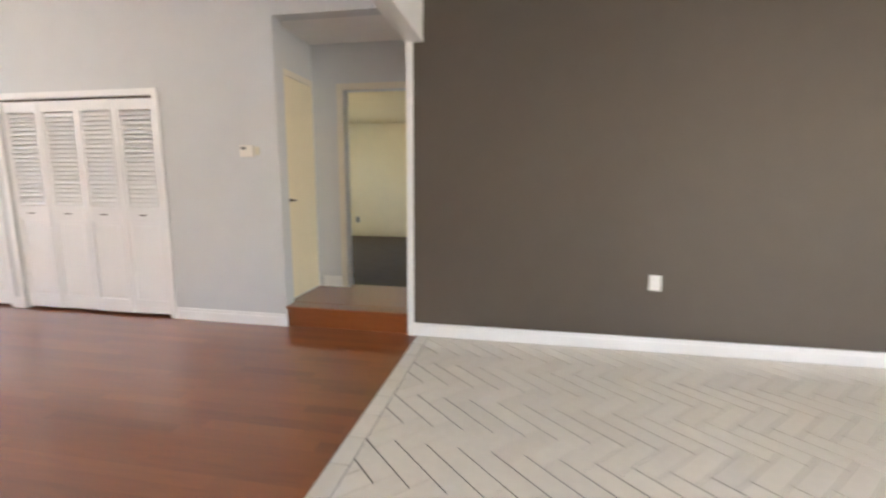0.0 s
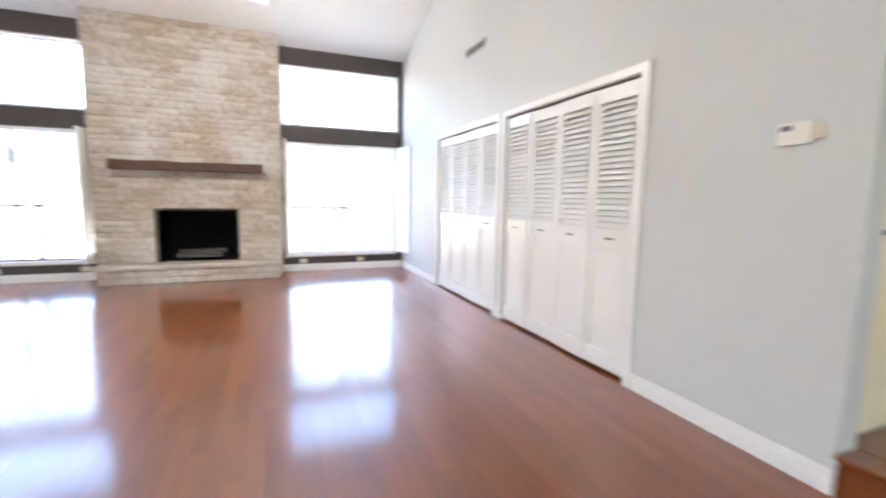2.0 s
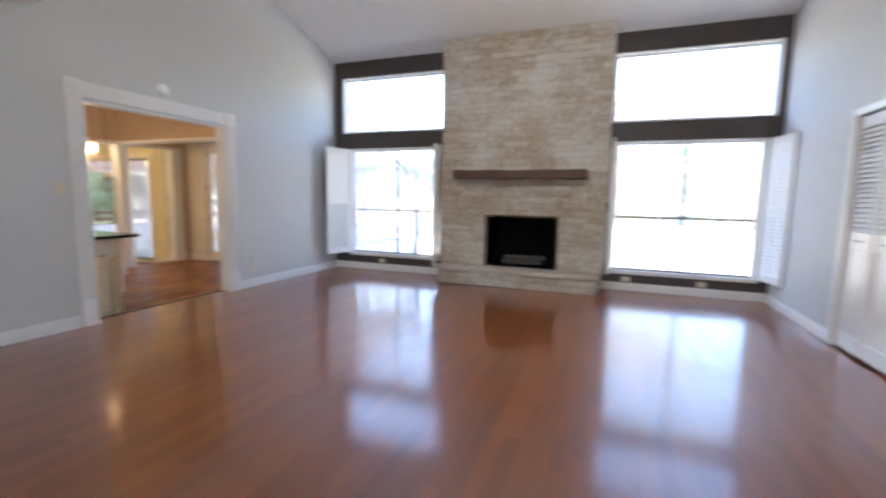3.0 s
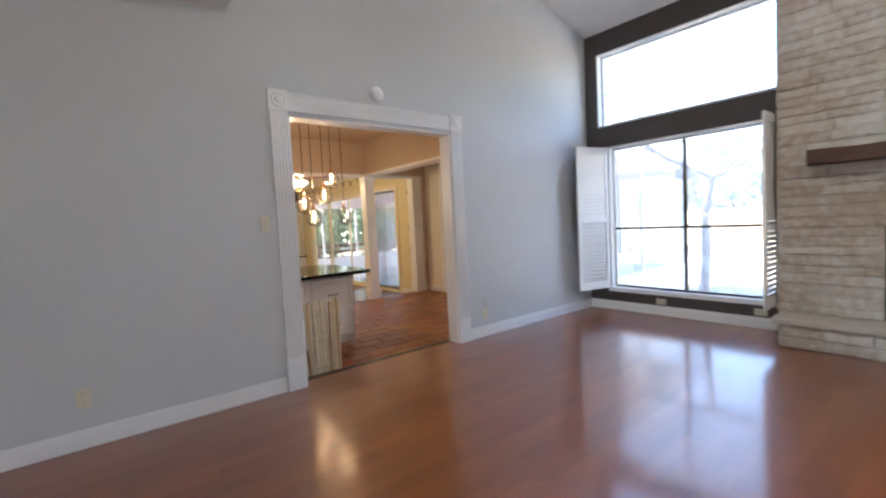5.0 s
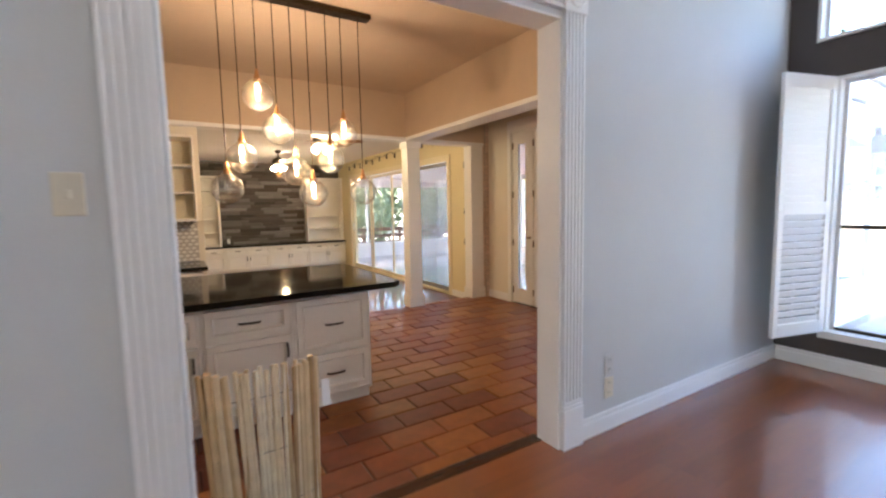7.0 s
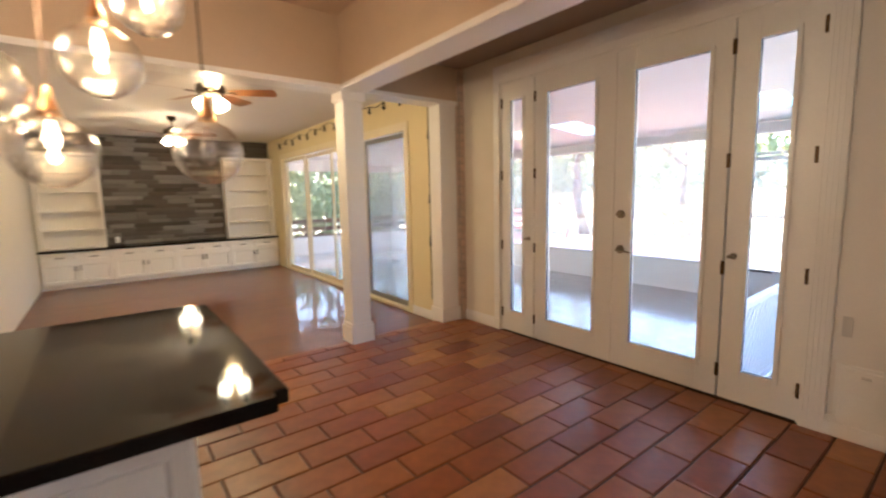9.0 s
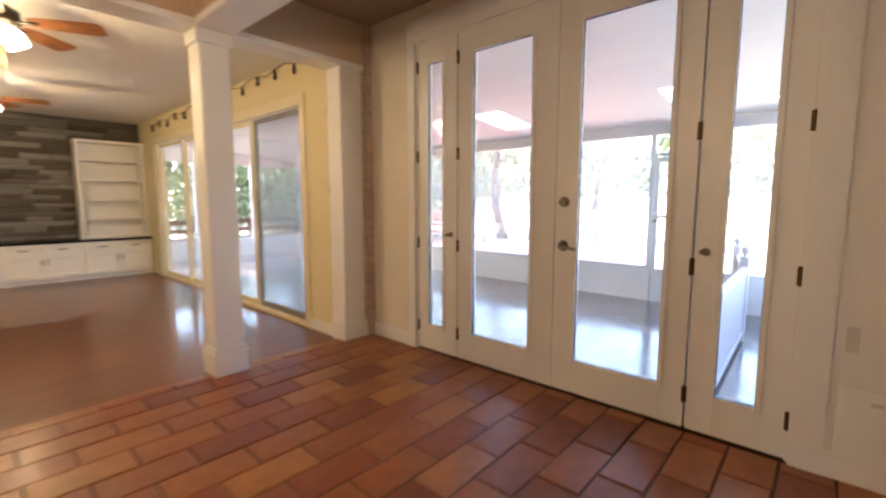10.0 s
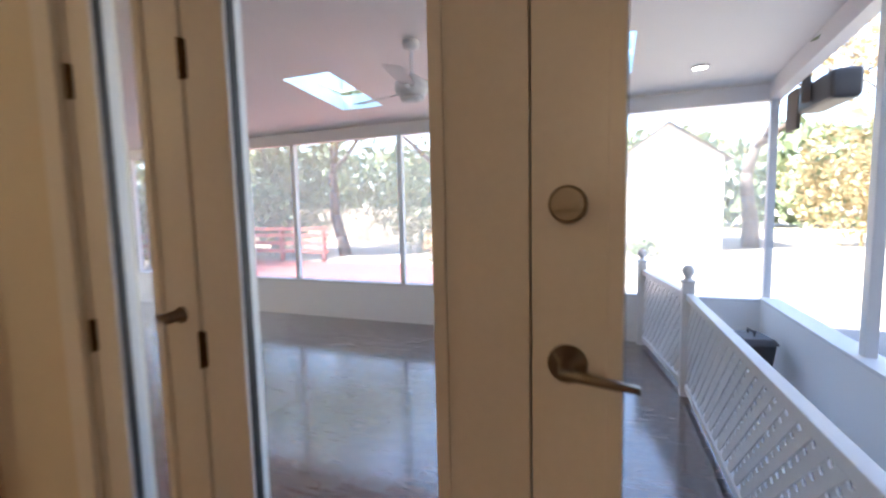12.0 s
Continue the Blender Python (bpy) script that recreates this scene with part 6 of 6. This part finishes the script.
for a, b_, c, d in courses(FY[0], FY[1], 0.26, 3.63, 0.086, (0.18, 0.46), [(FB[0] - 0.03, FB[1] + 0.03, 0.2, FB[3] + 0.03), (-0.98, 0.91, 1.58, 1.68)]):
    dep = random.uniform(0.024, 0.042)
    piece("stone", random.choice(stones), fp, (FPX + 9.2 + dep / 2 - 0.015, (a + b_) / 2 + 0.02, (c + d) / 2), (0, 0, 0), (dep, b_ - a - 0.008, d - c - 0.008))
for a, b_, c, d in courses(-1.14, 1.14, 0.0, 0.20, 0.09, (0.2, 0.45)):
    piece("stone", random.choice(stones), hearth, (0.135, (a + b_) / 2, (c + d) / 2), (0, 0, 0), (0.035, b_ - a - 0.008, d - c - 0.008))
for s in (-1, 1):
    for a, b_, c, d in courses(-0.15, 0.12, 0.0, 0.20, 0.09, (0.12, 0.2)):
        piece("stone", random.choice(stones), hearth, ((a + b_) / 2, s * 1.145, (c + d) / 2), (0, 0, s * math.pi / 2), (0.03, b_ - a - 0.008, d - c - 0.008))
    for k in range(21):
        z = 0.35 + k * 0.155
        piece("stone", random.choice(stones), fp, (-0.165, (FY[1] if s > 0 else FY[0]) + 0.02 + s * 0.004, z), (0, 0, s * math.pi / 2), (0.03, 0.27, 0.146))
ledges = [stone_mesh("ledger_stone", M_LEDGE, 0.12) for _ in range(6)]
for a, b_, c, d in courses(-9.68, -5.62, 0.37, 2.47, 0.082, (0.28, 0.7)):
    dep = random.uniform(0.02, 0.06)
    piece("ledger_stone", random.choice(ledges), wall_ledge, ((a + b_) / 2, -14.42 + dep / 2, (c + d) / 2), (0, 0, math.pi / 2), (dep, b_ - a - 0.004, d - c - 0.004))
bricks = [stone_mesh("brick", M_BRICKP, 0.1) for _ in range(3)]
for k in range(33):
    z = ZK + 0.04 + k * 0.081
    off = 0.05 if k % 2 else 0
    for a, b_ in ((-7.61, -7.52 + off), (-7.51 + off, -7.41)):
        piece("brick", random.choice(bricks), brick_wall, (-9.638, (a + b_) / 2, z), (0, 0, 0), (0.02, b_ - a - 0.008, 0.072))
    piece("brick", random.choice(bricks), brick_wall, (-9.672, -7.398, z), (0, 0, math.pi / 2), (0.02, 0.058, 0.072))


def tile_mesh(name, w, l, t, material, bev):
    b = bmesh.new()
    bx(b, -w / 2, w / 2, -l / 2, l / 2, -t, 0)
    if bev:
        bmesh.ops.bevel(b, geom=[e for e in b.edges if all(q.co.z > -t / 2 for q in e.verts)], offset=bev, segments=1, affect="EDGES")
    me = bpy.data.meshes.new(name)
    bmesh.ops.recalc_face_normals(b, faces=b.faces)
    b.to_mesh(me)
    b.free()
    me.materials.append(material)
    return me


# terracotta: 0.38 x 0.198 m in a running bond along x
TX, TY = 0.38, 0.198
tm = [tile_mesh("tile", TX - 0.007 + random.uniform(-0.004, 0.002), TY - 0.007 + random.uniform(-0.004, 0.002), 0.012, M_TERRA, 0.005) for _ in range(5)]
rest = bmesh.new()
for r in range(-1, 20):
    y0, y1 = -7.436 + TY * r, -7.436 + TY * (r + 1)
    y0, y1 = max(y0, -7.5), min(y1, YKK)
    if y1 - y0 < 0.03:
        continue
    yy, sy = (y0 + y1) / 2, (y1 - y0) / TY
    x = -9.985 if r % 2 else -9.795
    while x < XKE - 0.2:
        a, b_ = max(x, XK + 0.003), min(x + TX, XKE - 0.003)
        x += TX
        if b_ - a < 0.03 or (-6.4 < a and b_ < -4.3 and -6.1 < yy < -5.2):
            continue
        if a < -5.0:
            piece("tile", random.choice(tm), floor_kitchen, ((a + b_) / 2, yy, ZK + random.uniform(-0.0015, 0.0015)),
                  (random.uniform(-0.003, 0.003), random.uniform(-0.003, 0.003), random.uniform(-0.012, 0.012) * (sy > 0.9)), ((b_ - a) / TX, sy, 1))
        else:
            bx(rest, a + 0.004, b_ - 0.004, y0 + 0.004, y1 - 0.004, ZK - 0.012, ZK)
o = part("tile_field", rest, M_TERRA, floor_kitchen)
o["kind"] = "stuff"
# herringbone: 0.345 x 0.115 m tiles at 45 degrees
W, Lh = 0.115, 0.345
size = ((Lh - 0.004, W - 0.008), (Lh - 0.008, W - 0.004))   # wide dark joints one way, in place of lippage shadow; tighter ones the other
hm = [tile_mesh("tile", *s, 0.006, M_TILE, 0.001) for s in size]
rest = bmesh.new()
org = Vector((-1.55, 1.61))
c45 = math.sqrt(0.5)
for i in range(-70, 71):
    for j in range(-14, 15):
        for vert in (0, 1):
            u, w_ = i * W + j * Lh, i * W - j * Lh
            if vert:
                cu, cw = u + Lh + W / 2, w_ + W - Lh / 2
            else:
                cu, cw = u + Lh / 2, w_ + W / 2
            p = Vector((c45 * (cu + cw), c45 * (cw - cu))) + org
            xb = XTILE + 0.108
            if not (xb - 0.15 < p.x < XE - 0.1 and YS + 0.1 < p.y < YN + 0.12):
                continue
            ang = -math.pi / 4 + (math.pi / 2 if vert else 0)
            if p.x < xb + 0.17 or p.y > YN - 0.17:
                b = bmesh.new()
                bmesh.ops.create_cube(b, size=1, matrix=Matrix.Translation((p.x, p.y, -0.003)) @ Matrix.Rotation(ang, 4, "Z") @ Matrix.Diagonal((*size[vert], 0.006, 1)))
                for co, no in (((xb, 0, 0), (-1, 0, 0)), ((0, YN - 0.018, 0), (0, 1, 0))):
                    bmesh.ops.bisect_plane(b, geom=b.verts[:] + b.edges[:] + b.faces[:], plane_co=co, plane_no=no, clear_outer=True)
                    bmesh.ops.holes_fill(b, edges=[e for e in b.edges if len(e.link_faces) == 1])
                if len(b.faces) < 4:
                    b.free()
                    continue
                if p.y > 0.9:
                    part("cut_tile", b, M_TILE, floor_entry)
                    continue
                cut = bpy.data.meshes.new("cut")
                b.to_mesh(cut)
                b.free()
                rest.from_mesh(cut)
                bpy.data.meshes.remove(cut)
                continue
            if p.x < 1.3 and p.y > 0.9:
                piece("tile", hm[vert], floor_entry, (p.x, p.y, 0.0), (0, 0, ang))
            else:
                bmesh.ops.create_cube(rest, size=1, matrix=Matrix.Translation((p.x, p.y, -0.003)) @ Matrix.Rotation(ang, 4, "Z") @ Matrix.Diagonal((*size[vert], 0.006, 1)))
o = part("tile_field", rest, M_TILE, floor_entry)
o["kind"] = "stuff"
block("cut_tile", (XTILE + 0.002, XTILE + 0.102, YS + 0.12 + 6.275, YN - 0.018, -0.006, 0.0), M_TILE, floor_entry)
bt = tile_mesh("border_tile", 0.10, 0.215, 0.006, M_TILE, 0.0015)
for k in range(29):
    piece("border_tile", bt, floor_entry, (XTILE + 0.052, YS + 0.12 + 0.22 * k, 0.0))
# hardwood planks, 83 mm wide, laid along x
random.seed(5)
lens = (0.55, 0.80, 1.05, 1.35, 1.70)
pm = {ln: tile_mesh("plank", ln, 0.083, 0.006, M_FLOOR, 0) for ln in lens}
rest = bmesh.new()
k = 0
while YK + 0.0315 + 0.083 * k < YN + 0.03:
    y = YK + 0.0315 + 0.083 * k
    x = XW - 0.19
    first = random.uniform(0.25, 1.2)
    while x < XTILE - 0.003:
        ln = first or random.choice(lens)
        first = 0
        tilt = random.uniform(-0.0008, 0.0008)
        if x + ln > XTILE or not (-6.4 < x < -1.7 and -1.6 < y < 2.6):
            b2 = min(x + ln, XTILE - 0.001)
            bx(rest, x, b2, y - 0.0415, y + 0.0415, -0.006, 0)
        else:
            piece("plank", pm[ln], floor_living, (x + ln / 2, y, 0), (tilt, 0, 0))
        x += ln
    k += 1
o = part("plank_field", rest, M_FLOOR, floor_living)
o["kind"] = "stuff"
